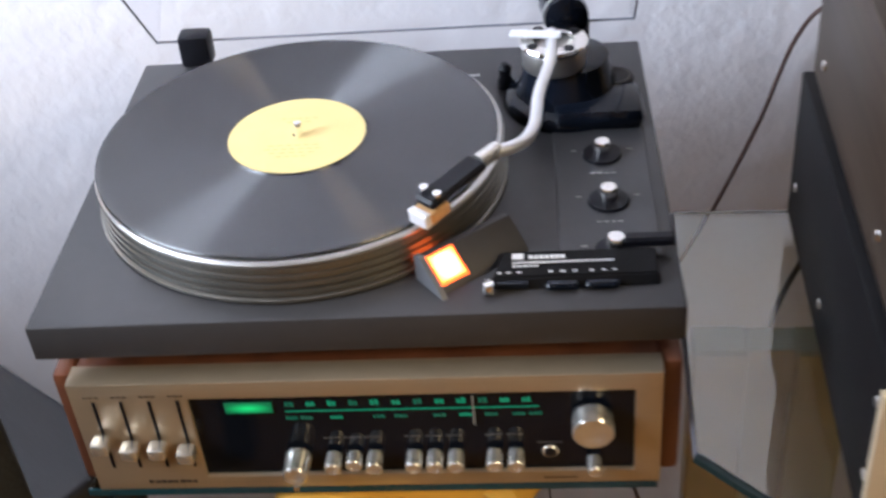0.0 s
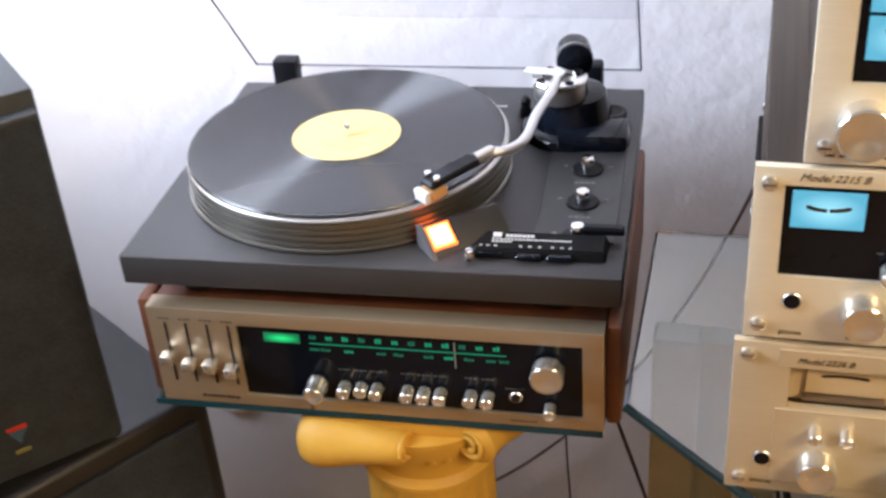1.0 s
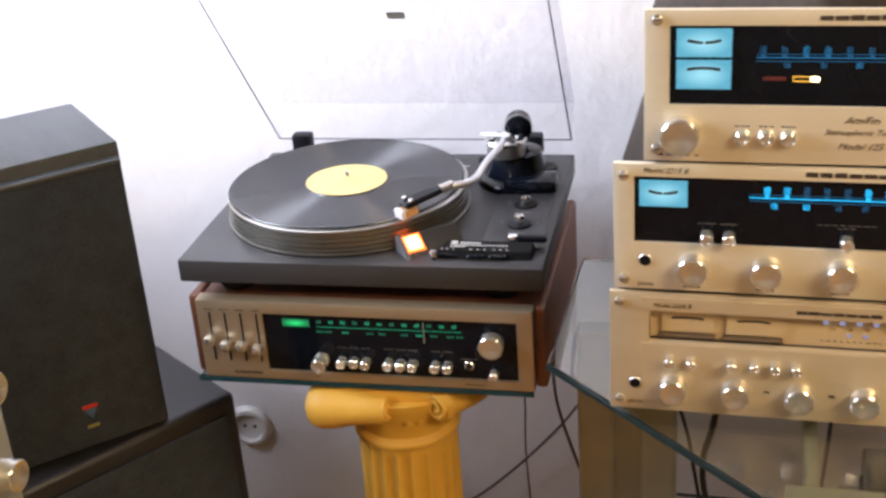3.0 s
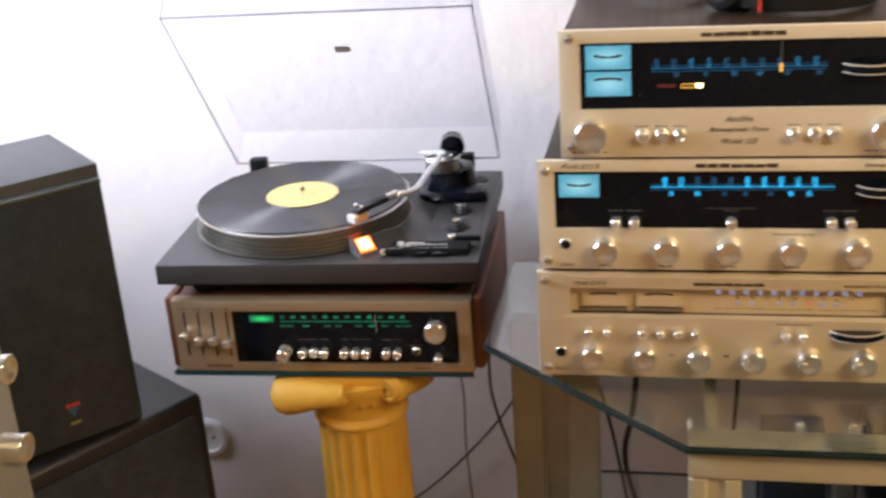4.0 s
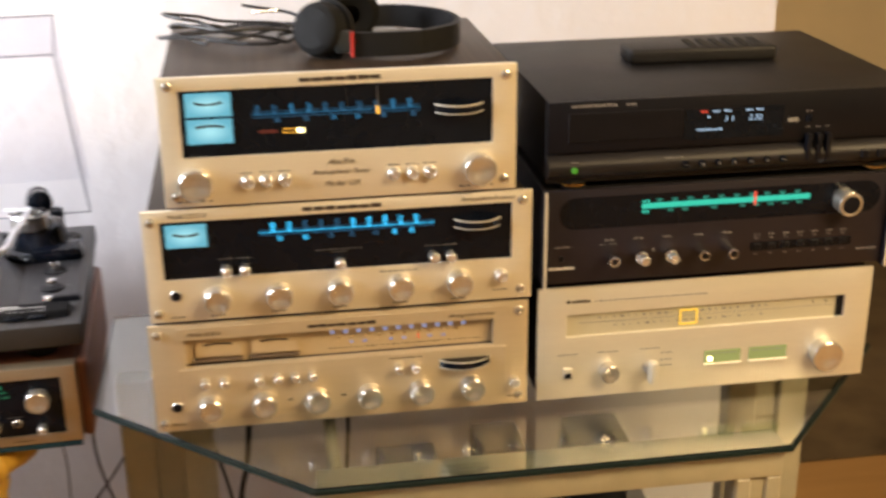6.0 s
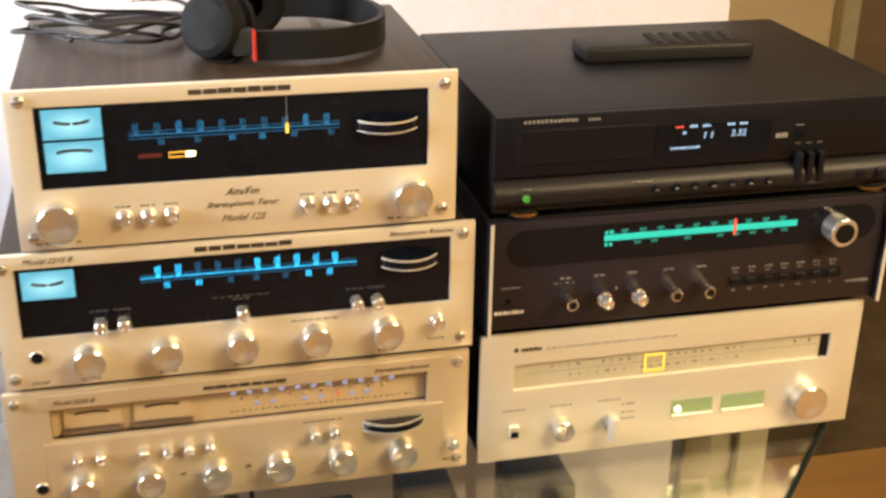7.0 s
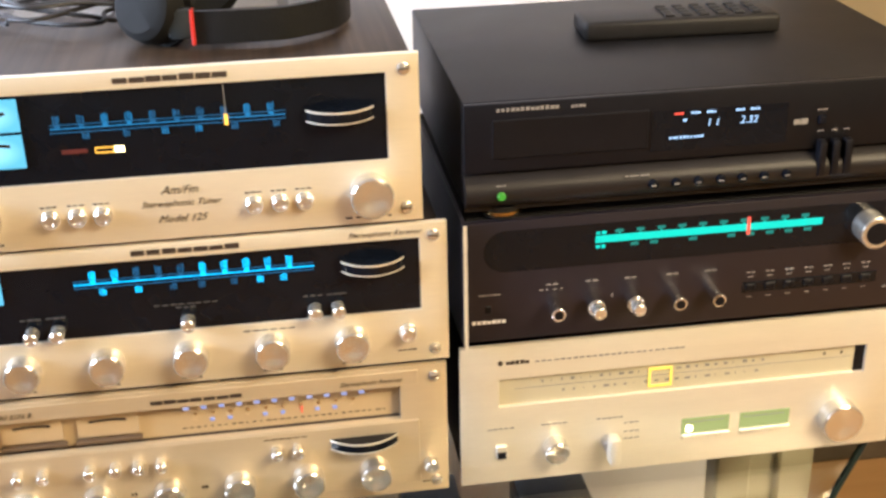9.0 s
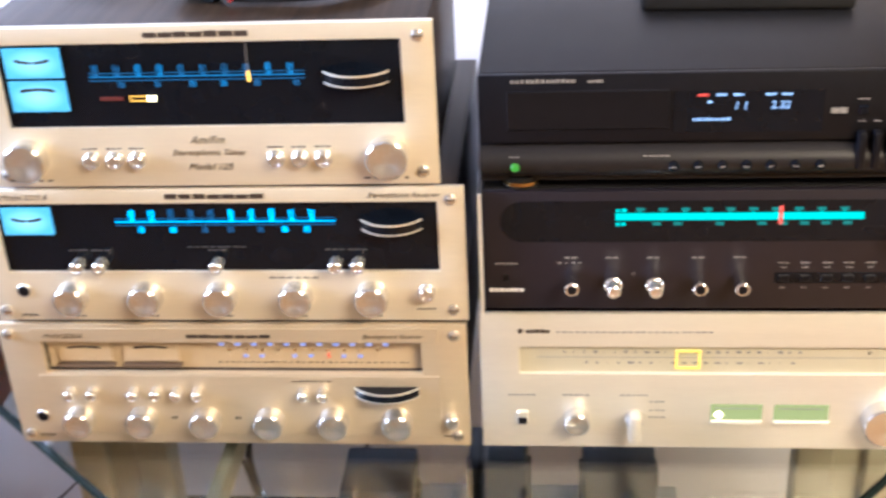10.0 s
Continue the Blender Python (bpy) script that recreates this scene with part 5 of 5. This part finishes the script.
for x in (0.042, 0.048, 0.055, 0.076, 0.084, 0.092, 0.103, 0.111, 0.118):
    box(bm, c0x + x, c0x + x + 0.0026, c0y + 0.0052, c0y + 0.0066, zz(0.006), zz(0.006) + 0.0004)
tagged(part("print", bm, WHITEPRINT, blk, smooth=False), kind="stuff")
part("slide_slot", boxed(c0x + 0.042, c0x + 0.062, c0y - 0.003, c0y + 0.001, 0.0550, 0.0590), BLACKG, blk)
sl = part("slide_stem", boxed(c0x + 0.034, c0x + 0.038, c0y - 0.010, c0y - 0.001, 0.0550, 0.0585), BLACKP, tt)
part("slide_knob", lathe(bmesh.new(), [(0, 0), (0.0042, 0), (0.0046, 0.004), (0.0036, 0.007), (0, 0.0075)], 16, Matrix.Translation((c0x + 0.0360, c0y - 0.008, 0.0580))), POLISH, sl, "chrome slide knob")
for x in (0.074, 0.100):
    part("push_key", boxed(c0x + x, c0x + x + 0.022, c0y - 0.006, c0y + 0.001, 0.0540, 0.0590, bevel=0.0015), BLACKG, blk, "black push key")

# strobe lamp housing beside the platter
sx, sy = stack(-0.254, 0.159)
sm = Matrix.Translation((sx, sy, 0)) @ Matrix.Rotation(radians(38), 4, "Z")


def wedge(x0, x1, section):
    """A prism along the housing, from a closed line of (y, z)."""
    bm = bmesh.new()
    a, b = [bm.verts.new((x0, y, z)) for y, z in section], [bm.verts.new((x1, y, z)) for y, z in section]
    bm.faces.new(a[::-1]), bm.faces.new(b)
    for i in range(len(section)):
        j = (i + 1) % len(section)
        bm.faces.new((a[i], a[j], b[j], b[i]))
    bmesh.ops.recalc_face_normals(bm, faces=bm.faces)
    bm.transform(sm)
    return bm


SLOPE = [(-0.014, 0.053), (0.013, 0.053), (0.013, 0.0715), (0.007, 0.0725), (-0.012, 0.0575)]
hou = part("strobe_housing", wedge(-0.014, 0.058, SLOPE), CHARCOAL, tt, "charcoal strobe housing with sloping front")
part("strobe_fin", wedge(-0.0185, -0.0145, [(-0.019, 0.053), (0.013, 0.053), (0.013, 0.073), (0.006, 0.0745), (-0.012, 0.0605)]), mat("smoky_fin_plastic", (0.17, 0.17, 0.18), 0.3, 0.2), hou, "smoky grey end fin")
part("strobe_window", wedge(-0.0138, 0.0085, [(-0.0118, 0.0590), (0.0062, 0.0728), (0.0066, 0.0722), (-0.0114, 0.0580)]), ORANGE, hou, "glowing orange strobe window")
part("strobe_lamp", wedge(-0.0120, 0.0067, [(0.0131, 0.0560), (0.0136, 0.0560), (0.0136, 0.0695), (0.0131, 0.0695)]), ORANGE, hou, "orange lamp shining on the platter edge")
part("strobe_core", wedge(-0.0120, 0.0067, [(-0.0100, 0.0606), (0.0046, 0.0718), (0.0048, 0.0714), (-0.0098, 0.0602)]), STROBEHOT, hou, "white-hot strobe lamp")

# hinges and lid, lifted to about fifty degrees
for x in (0.052, 0.385):
    part("hinge", boxed(x - 0.016, x + 0.012, 0.350, 0.372, 0.053, 0.083, bevel=0.004, seg=2), BLACKP, tt, "black plastic hinge")
lm = Matrix.Translation((0.0, 0.362, 0.074)) @ Matrix.Rotation(radians(-50), 4, "X")
W, D, H = 0.436, 0.375, 0.062
lid = part("lid", in_frame(lm, 0.015, W, -D, 0.0, H - 0.003, H), LID, tt, "clear acrylic lid, lifted", smooth=False)
lid.visible_shadow = False
for a in ((0.015, W, -D, -D + 0.003, 0.0, H - 0.003), (0.015, 0.018, -D + 0.003, 0.0, 0.0, H - 0.003), (W - 0.003, W, -D + 0.003, 0.0, 0.0, H - 0.003)):
    part("lid_wall", in_frame(lm, *a), LID, lid, smooth=False).visible_shadow = False


def lid_box(*a):
    return in_frame(lm, *a)


corners = [(0.015, -D), (W, -D), (W, 0.0), (0.015, 0.0)]
for z in (0.0, H):
    for i in range(4 if z == 0 else 1):
        (x0, y0), (x1, y1) = corners[i], corners[(i + 1) % 4]
        part("lid_edge", tube(bmesh.new(), [lm @ Vector((x0, y0, z)), lm @ Vector((x1, y1, z))], 0.0011, 6), LIDEDGE, lid, "grey acrylic edge")
for x, y in corners[:2]:
    part("lid_edge", tube(bmesh.new(), [lm @ Vector((x, y, 0)), lm @ Vector((x, y, H))], 0.0010, 6), LIDEDGE, lid, "grey acrylic edge")
part("sticker", lid_box(0.215, 0.238, -0.222, -0.208, H - 0.0042, H - 0.0032), GREYAL, lid, "small grey sticker")


# ---- wooden-cased receiver under the turntable ----
def green_receiver():
    u = Unit("slider_receiver", "gold-fronted receiver with green dial in reddish wood case", "receiver", 0.0, 0.0, at=(SX, SY, 0.690), turn=ST - 0.6)
    X0, X1, HH = 0.014, 0.426, 0.106
    fx = lambda q: X0 + (X1 - X0) * q
    u.panel(X0, X1, 0.0, HH, 0.020, (fx(0.203), fx(0.955), 0.0125, 0.0905), GILT, "brushed gold front")
    u.box("case", 0.0145, 0.4255, 0.020, 0.33, 0.003, 0.1035, REDWOOD, "reddish wood top", 0.002)
    for x0, x1 in ((0.0, 0.0138), (0.4262, 0.440)):
        u.box("side_panel", x0, x1, 0.012, 0.335, -0.001, 0.1055, REDWOOD, "reddish wood side", 0.004, 2)
    u.box("dial_window", fx(0.203), fx(0.955), 0.0035, 0.007, 0.0125, 0.0905, BLACKG, "black dial glass")
    u.box("tuning_meter", fx(0.262), fx(0.344), 0.0022, 0.0034, 0.0735, 0.0838, GREENSPOT, "glowing green meter", 0.0004)
    d = u.box("dial_scale", fx(0.365), fx(0.795), 0.0026, 0.0034, 0.0740, 0.0747, GREENL, "green dial line")
    for i in range(12):
        x = fx(0.374 + i * 0.0365)
        u.bar_row(x - 0.0032, x + 0.0032, 0.0815, 0.0050, 0.0030, 2, GREENL if i % 3 else GREENDIM, "dial_numeral", 0.2, parent=d)
    for q in (0.375, 0.40, 0.452, 0.525, 0.562, 0.628, 0.672, 0.715, 0.762, 0.79):
        u.bar_row(fx(q) - 0.0045, fx(q) + 0.0045, 0.0680, 0.0032, 0.0030, 3, GREENL if q in (0.452, 0.672) else GREENDIM, "dial_numeral", 0.2, parent=d)
    u.box("pointer", fx(0.684), fx(0.6865), 0.0022, 0.0030, 0.058, 0.086, GREYPRINT, "pale dial pointer")
    u.knob(fx(0.884), 0.0640, 0.0145, 0.015, CHROME, "tuning_knob", notch=False, label="large gold-silver tuning knob")
    u.knob(fx(0.887), 0.0235, 0.0056, 0.013, CHROME, "knob", notch=False)
    u.knob(fx(0.374), 0.0315, 0.0090, 0.020, CHROME, "selector_knob", skirt=0.0008)
    u.box("selector_tip", fx(0.374) - 0.002, fx(0.374) + 0.002, -0.0215, -0.016, 0.0190, 0.0230, POLISH)
    for i, q in enumerate((0.437, 0.4735, 0.509, 0.5775, 0.614, 0.650, 0.7165, 0.7535)):
        u.knob(fx(q), 0.0315, 0.0060, 0.011 if i == 1 else 0.014, CHROME, "lever_knob", notch=False)
        u.bar_row(fx(q) - 0.006, fx(q) + 0.006, 0.0475, 0.0012, 0.0030, 3, DIMPRINT)
    jk = u.knob(fx(0.812), 0.0300, 0.0060, 0.0020, CHROME, "headphone_jack", y=0.0035, notch=False)
    part("hole", lathe(bmesh.new(), [(0, 0), (0.0042, 0), (0.0042, 0.0024), (0, 0.0024)], 16, to_front(fx(0.812), 0.0300, 0.0035)), BLACKP, jk)
    u.bar_row(fx(0.79), fx(0.835), 0.0390, 0.0012, 0.0030, 6, DIMPRINT)
    for i, q in enumerate((0.040, 0.088, 0.137, 0.186)):
        sl = u.box("slider_slot", fx(q) - 0.0012, fx(q) + 0.0012, -0.0004, 0.0005, 0.024, 0.090, BLACKP, "dark slider slot")
        z = (0.056, 0.050, 0.050, 0.046)[i]
        u.box("slider_knob", fx(q) - 0.0060, fx(q) + 0.0060, -0.015, -0.0030, z - 0.0048, z + 0.0048, CHROME, "bright slider knob", 0.0010, 2, parent=sl)
        u.bar_row(fx(q) - 0.006, fx(q) + 0.006, 0.0945, 0.0012, -0.0003, 3, DARKPRINT)
    u.bar_row(fx(0.095), fx(0.185), 0.0085, 0.0032, -0.0003, 8, DARKPRINT, "logo", 0.2)
    u.bar_row(fx(0.80), fx(0.86), 0.0060, 0.0012, -0.0003, 6, DARKPRINT)


green_receiver()

# ---- glass plate on the yellow column ----
plate = thing("glass_plate", "dark teal edged glass plate on the yellow column", "plate", (SX, SY, 0.680), ST - 0.6)
part("sheet", boxed(0.004, 0.424, 0.0035, 0.34, 0.0025, 0.0088, bevel=0.001), clear("tinted_plate_glass", (0.55, 0.72, 0.76), 0.02), plate, "tinted glass sheet")
part("edge", boxed(0.003, 0.425, 0.001, 0.0034, 0.0015, 0.0088, bevel=0.0008), TEALEDGE, plate, "dark teal glass edge")

col = thing("plaster_column", "yellow painted plaster column with scrolled capital", "column", (-0.292, 0.185, -0.012), ST)
bm = bmesh.new()
n, flutes = 240, 20
rings = []
for z, r, f in ((0.10, 0.071, 0), (0.115, 0.068, 1), (0.30, 0.0660, 1), (0.586, 0.0640, 1), (0.596, 0.0640, 0), (0.607, 0.0640, 0)):
    ring = []
    for i in range(n):
        a = 2 * math.pi * i / n
        g = max(0.0, abs(math.sin(a * flutes / 2)) - 0.25) ** 0.6
        rr = r - f * 0.0062 * g
        ring.append(bm.verts.new((rr * math.cos(a), rr * math.sin(a), z)))
    rings.append(ring)
for a, b in zip(rings, rings[1:]):
    for i in range(n):
        bm.faces.new((a[i], a[(i + 1) % n], b[(i + 1) % n], b[i]))
part("shaft", bm, YELLOWP, col, "fluted yellow shaft")
part("base", lathe(bmesh.new(), [(0, 0), (0.110, 0), (0.110, 0.035), (0.102, 0.045), (0.097, 0.060), (0.084, 0.070), (0.087, 0.085), (0.075, 0.100), (0, 0.100)], 48), YELLOWP, col)
cap = part("capital", lathe(bmesh.new(), [(0, 0.602), (0.0650, 0.602), (0.0685, 0.606), (0.0685, 0.611), (0.0650, 0.615), (0.0625, 0.618), (0.0645, 0.636), (0.074, 0.652), (0.082, 0.672), (0.082, 0.676), (0, 0.676)], 56), YELLOWP, col, "rounded yellow capital")
SIDEWAYS, FORWARD = Vector((0.95, 0.31, 0)), Vector((0.31, -0.95, 0))


def along(p, q):
    return Matrix.Translation(p) @ (q - p).to_track_quat("Z", "Y").to_matrix().to_4x4()


def bolster(p, q, radii, whorl):
    """A scroll that rolls up at p and swells towards its drooping end at q."""
    m, length = along(p, q), (q - p).length
    prof = [(0, 0.0)] + [(r, length * f) for f, r in radii] + [(0, length)]
    sc = part("scroll", lathe(bmesh.new(), prof, 36, m), YELLOWP, cap, "rolled plaster scroll")
    line = []
    for i in range(44):
        a = i / 43 * math.pi * 3.6
        r = whorl * (1 - i / 43 * 0.75)
        line.append(m @ Vector((r * math.cos(a), r * math.sin(a), -0.001)))
    part("spiral", tube(bmesh.new(), line, 0.0026, 8), YELLOWP, sc)


LONG = [(0.0, 0.014), (0.06, 0.018), (0.25, 0.0200), (0.45, 0.0235), (0.65, 0.0285), (0.80, 0.0305), (0.90, 0.0270), (0.96, 0.018), (0.99, 0.008)]
SHORT = [(0.0, 0.018), (0.07, 0.024), (0.30, 0.0225), (0.60, 0.0265), (0.80, 0.0265), (0.92, 0.020), (0.98, 0.010)]
for s in (1, -1):
    up = Vector((0, 0, 0.669))
    bolster(up + s * (SIDEWAYS * -0.026 + FORWARD * 0.070), up + s * (SIDEWAYS * -0.121 + FORWARD * 0.014) - Vector((0, 0, 0.012)), LONG, 0.015)
    bolster(up + s * (SIDEWAYS * 0.032 + FORWARD * 0.079), up + s * (SIDEWAYS * 0.100 + FORWARD * 0.012), SHORT, 0.018)
    for k, w in ((-0.004, 0.010), (0.010, 0.009)):
        part("leaf", lathe(bmesh.new(), [(0, -0.016), (w * 0.7, -0.010), (w, 0.0), (w * 0.7, 0.010), (0, 0.014)], 14,
                           Matrix.Translation(s * (SIDEWAYS * k + FORWARD * 0.064) + Vector((0, 0, 0.652)))), YELLOWP, cap, "moulded leaf")
part("abacus", boxed(-0.070, 0.070, -0.066, 0.066, 0.674, 0.692, bevel=0.005, seg=2), YELLOWP, cap)

# ---- loudspeaker on a subwoofer ----
ang = math.degrees(math.atan2(-0.83, -0.55))
sub = thing("subwoofer", "large black subwoofer cabinet with rounded edges", "subwoofer", (-0.574, 0.270, -0.012), ang)
part("cabinet", boxed(0, 0.40, -0.34, 0, 0.012, 0.572, bevel=0.010, seg=3), SUBM, sub)
part("front_cloth", boxed(0.02, 0.38, 0.0002, 0.008, 0.04, 0.545, bevel=0.004, seg=2), GRILLE, sub, "black cloth front")
for x in (0.05, 0.35):
    for y in (-0.29, -0.05):
        part("foot", lathe(bmesh.new(), [(0, 0), (0.02, 0), (0.02, 0.012), (0, 0.012)], 16, Matrix.Translation((x, y, 0))), RUBBER, sub)
ang2 = math.degrees(math.atan2(-0.714, -0.70))
spk = thing("loudspeaker", "black bookshelf loudspeaker with dark cloth front", "loudspeaker", (-0.638, 0.192, 0.560), ang2)
part("cabinet", boxed(0, 0.215, -0.20, 0.0, 0.0, 0.406, bevel=0.003, seg=2), SPKTOP, spk, "black vinyl cabinet")
part("grille", boxed(0.004, 0.211, 0.0005, 0.016, 0.006, 0.385, bevel=0.006, seg=2), GRILLE, spk, "black cloth grille")
part("grille_frame", boxed(0.004, 0.211, 0.0005, 0.0175, 0.381, 0.389, bevel=0.003, seg=2), SPKTOP, spk, "grey top lip of the grille")
bd = part("badge", boxed(0.094, 0.114, 0.0162, 0.0172, 0.065, 0.070), REDTRIM, spk, "red bar of the badge")
bm = bmesh.new()
v = [bm.verts.new(q) for q in ((0.095, 0.0166, 0.064), (0.113, 0.0166, 0.064), (0.104, 0.0166, 0.047))]
bm.faces.new(v)
bmesh.ops.solidify(bm, geom=bm.faces, thickness=0.0006)
part("badge_triangle", bm, mat("blue_badge", (0.10, 0.20, 0.32), 0.4), bd, "blue triangle", smooth=False)
part("badge_bar", boxed(0.096, 0.112, 0.0162, 0.0170, 0.036, 0.041), mat("olive_badge", (0.22, 0.20, 0.06), 0.5), bd, "dull yellow bar")

# ---- silver amplifier beside the loudspeaker, its front towards the middle of the room ----
sa = Unit("silver_amplifier", "dull silver amplifier with large turned knobs", "amplifier", 0.0, 0.0, at=(-0.588, -0.63, 0.615), turn=90)
sa.box("front_panel", 0.0, 0.43, 0.0, 0.006, 0.0, 0.30, AMPFRONT, "dull silver front", 0.001, 2)
sa.box("case", 0.01, 0.42, 0.006, 0.30, 0.004, 0.295, BLACKM, "black case", 0.002)
for x in (0.05, 0.14, 0.23, 0.32, 0.400):
    sa.knob(x, 0.155, 0.017, 0.026)
    sa.knob(x, 0.255, 0.017, 0.026)
    sa.knob(x, 0.075, 0.006, 0.012, name="push_button")
stand = thing("amplifier_stand", "black wooden stand under the silver amplifier", "stand", (-0.89, -0.63, -0.012))
part("top", boxed(-0.02, 0.29, 0.0, 0.43, 0.595, 0.627, bevel=0.004), SUBM, stand)
for x in (0.0, 0.24):
    for y in (0.01, 0.38):
        part("leg", boxed(x, x + 0.04, y, y + 0.04, 0.0, 0.595, bevel=0.003), SUBM, stand)


# ---- cables ----
def cable(pts, r, material, label):
    tagged(part("cable", tube(bmesh.new(), spline(pts, 8), r, 7), material), label, "cable", "cables behind the stands")


cable([(-0.14, 0.44, 0.70), (-0.155, 0.50, 0.55), (-0.16, 0.53, 0.42), (-0.12, 0.55, 0.25), (-0.05, 0.57, 0.0)], 0.0026, BROWNCORD, "dark cable hanging down behind the column")
cable([(0.10, 0.40, 0.95), (0.06, 0.55, 0.85), (0.039, 0.60, 0.786), (0.012, 0.60, 0.695), (-0.019, 0.60, 0.609), (-0.056, 0.60, 0.519), (-0.12, 0.595, 0.40), (-0.203, 0.60, 0.284), (-0.324, 0.60, 0.163), (-0.45, 0.60, 0.09)], 0.0023, BROWNCORD, "brown cable slung across the wall")
cable([(-0.20, 0.40, 0.69), (-0.215, 0.47, 0.56), (-0.205, 0.50, 0.45), (-0.21, 0.52, 0.30), (-0.20, 0.55, 0.0)], 0.0014, BROWNCORD, "thin brown cable hanging down")
cable([(0.06, 0.38, 0.80), (0.045, 0.44, 0.66), (0.02, 0.47, 0.52), (0.05, 0.50, 0.36), (0.10, 0.54, 0.0)], 0.0030, CORD, "thin black cable behind the glass table")
cable([(0.12, 0.38, 0.80), (0.10, 0.43, 0.62), (0.085, 0.46, 0.45), (0.07, 0.50, 0.30), (0.14, 0.55, 0.0)], 0.0050, CORD, "thick black cable behind the glass table")
cable([(0.20, 0.39, 0.80), (0.23, 0.43, 0.66), (0.25, 0.48, 0.50), (0.22, 0.52, 0.0)], 0.0034, CORD, "black cable hanging behind the glass table")
cable([(0.02, 0.40, 0.76), (0.06, 0.43, 0.70), (0.11, 0.42, 0.71), (0.13, 0.40, 0.77)], 0.0030, CORD, "short loop of black cable")
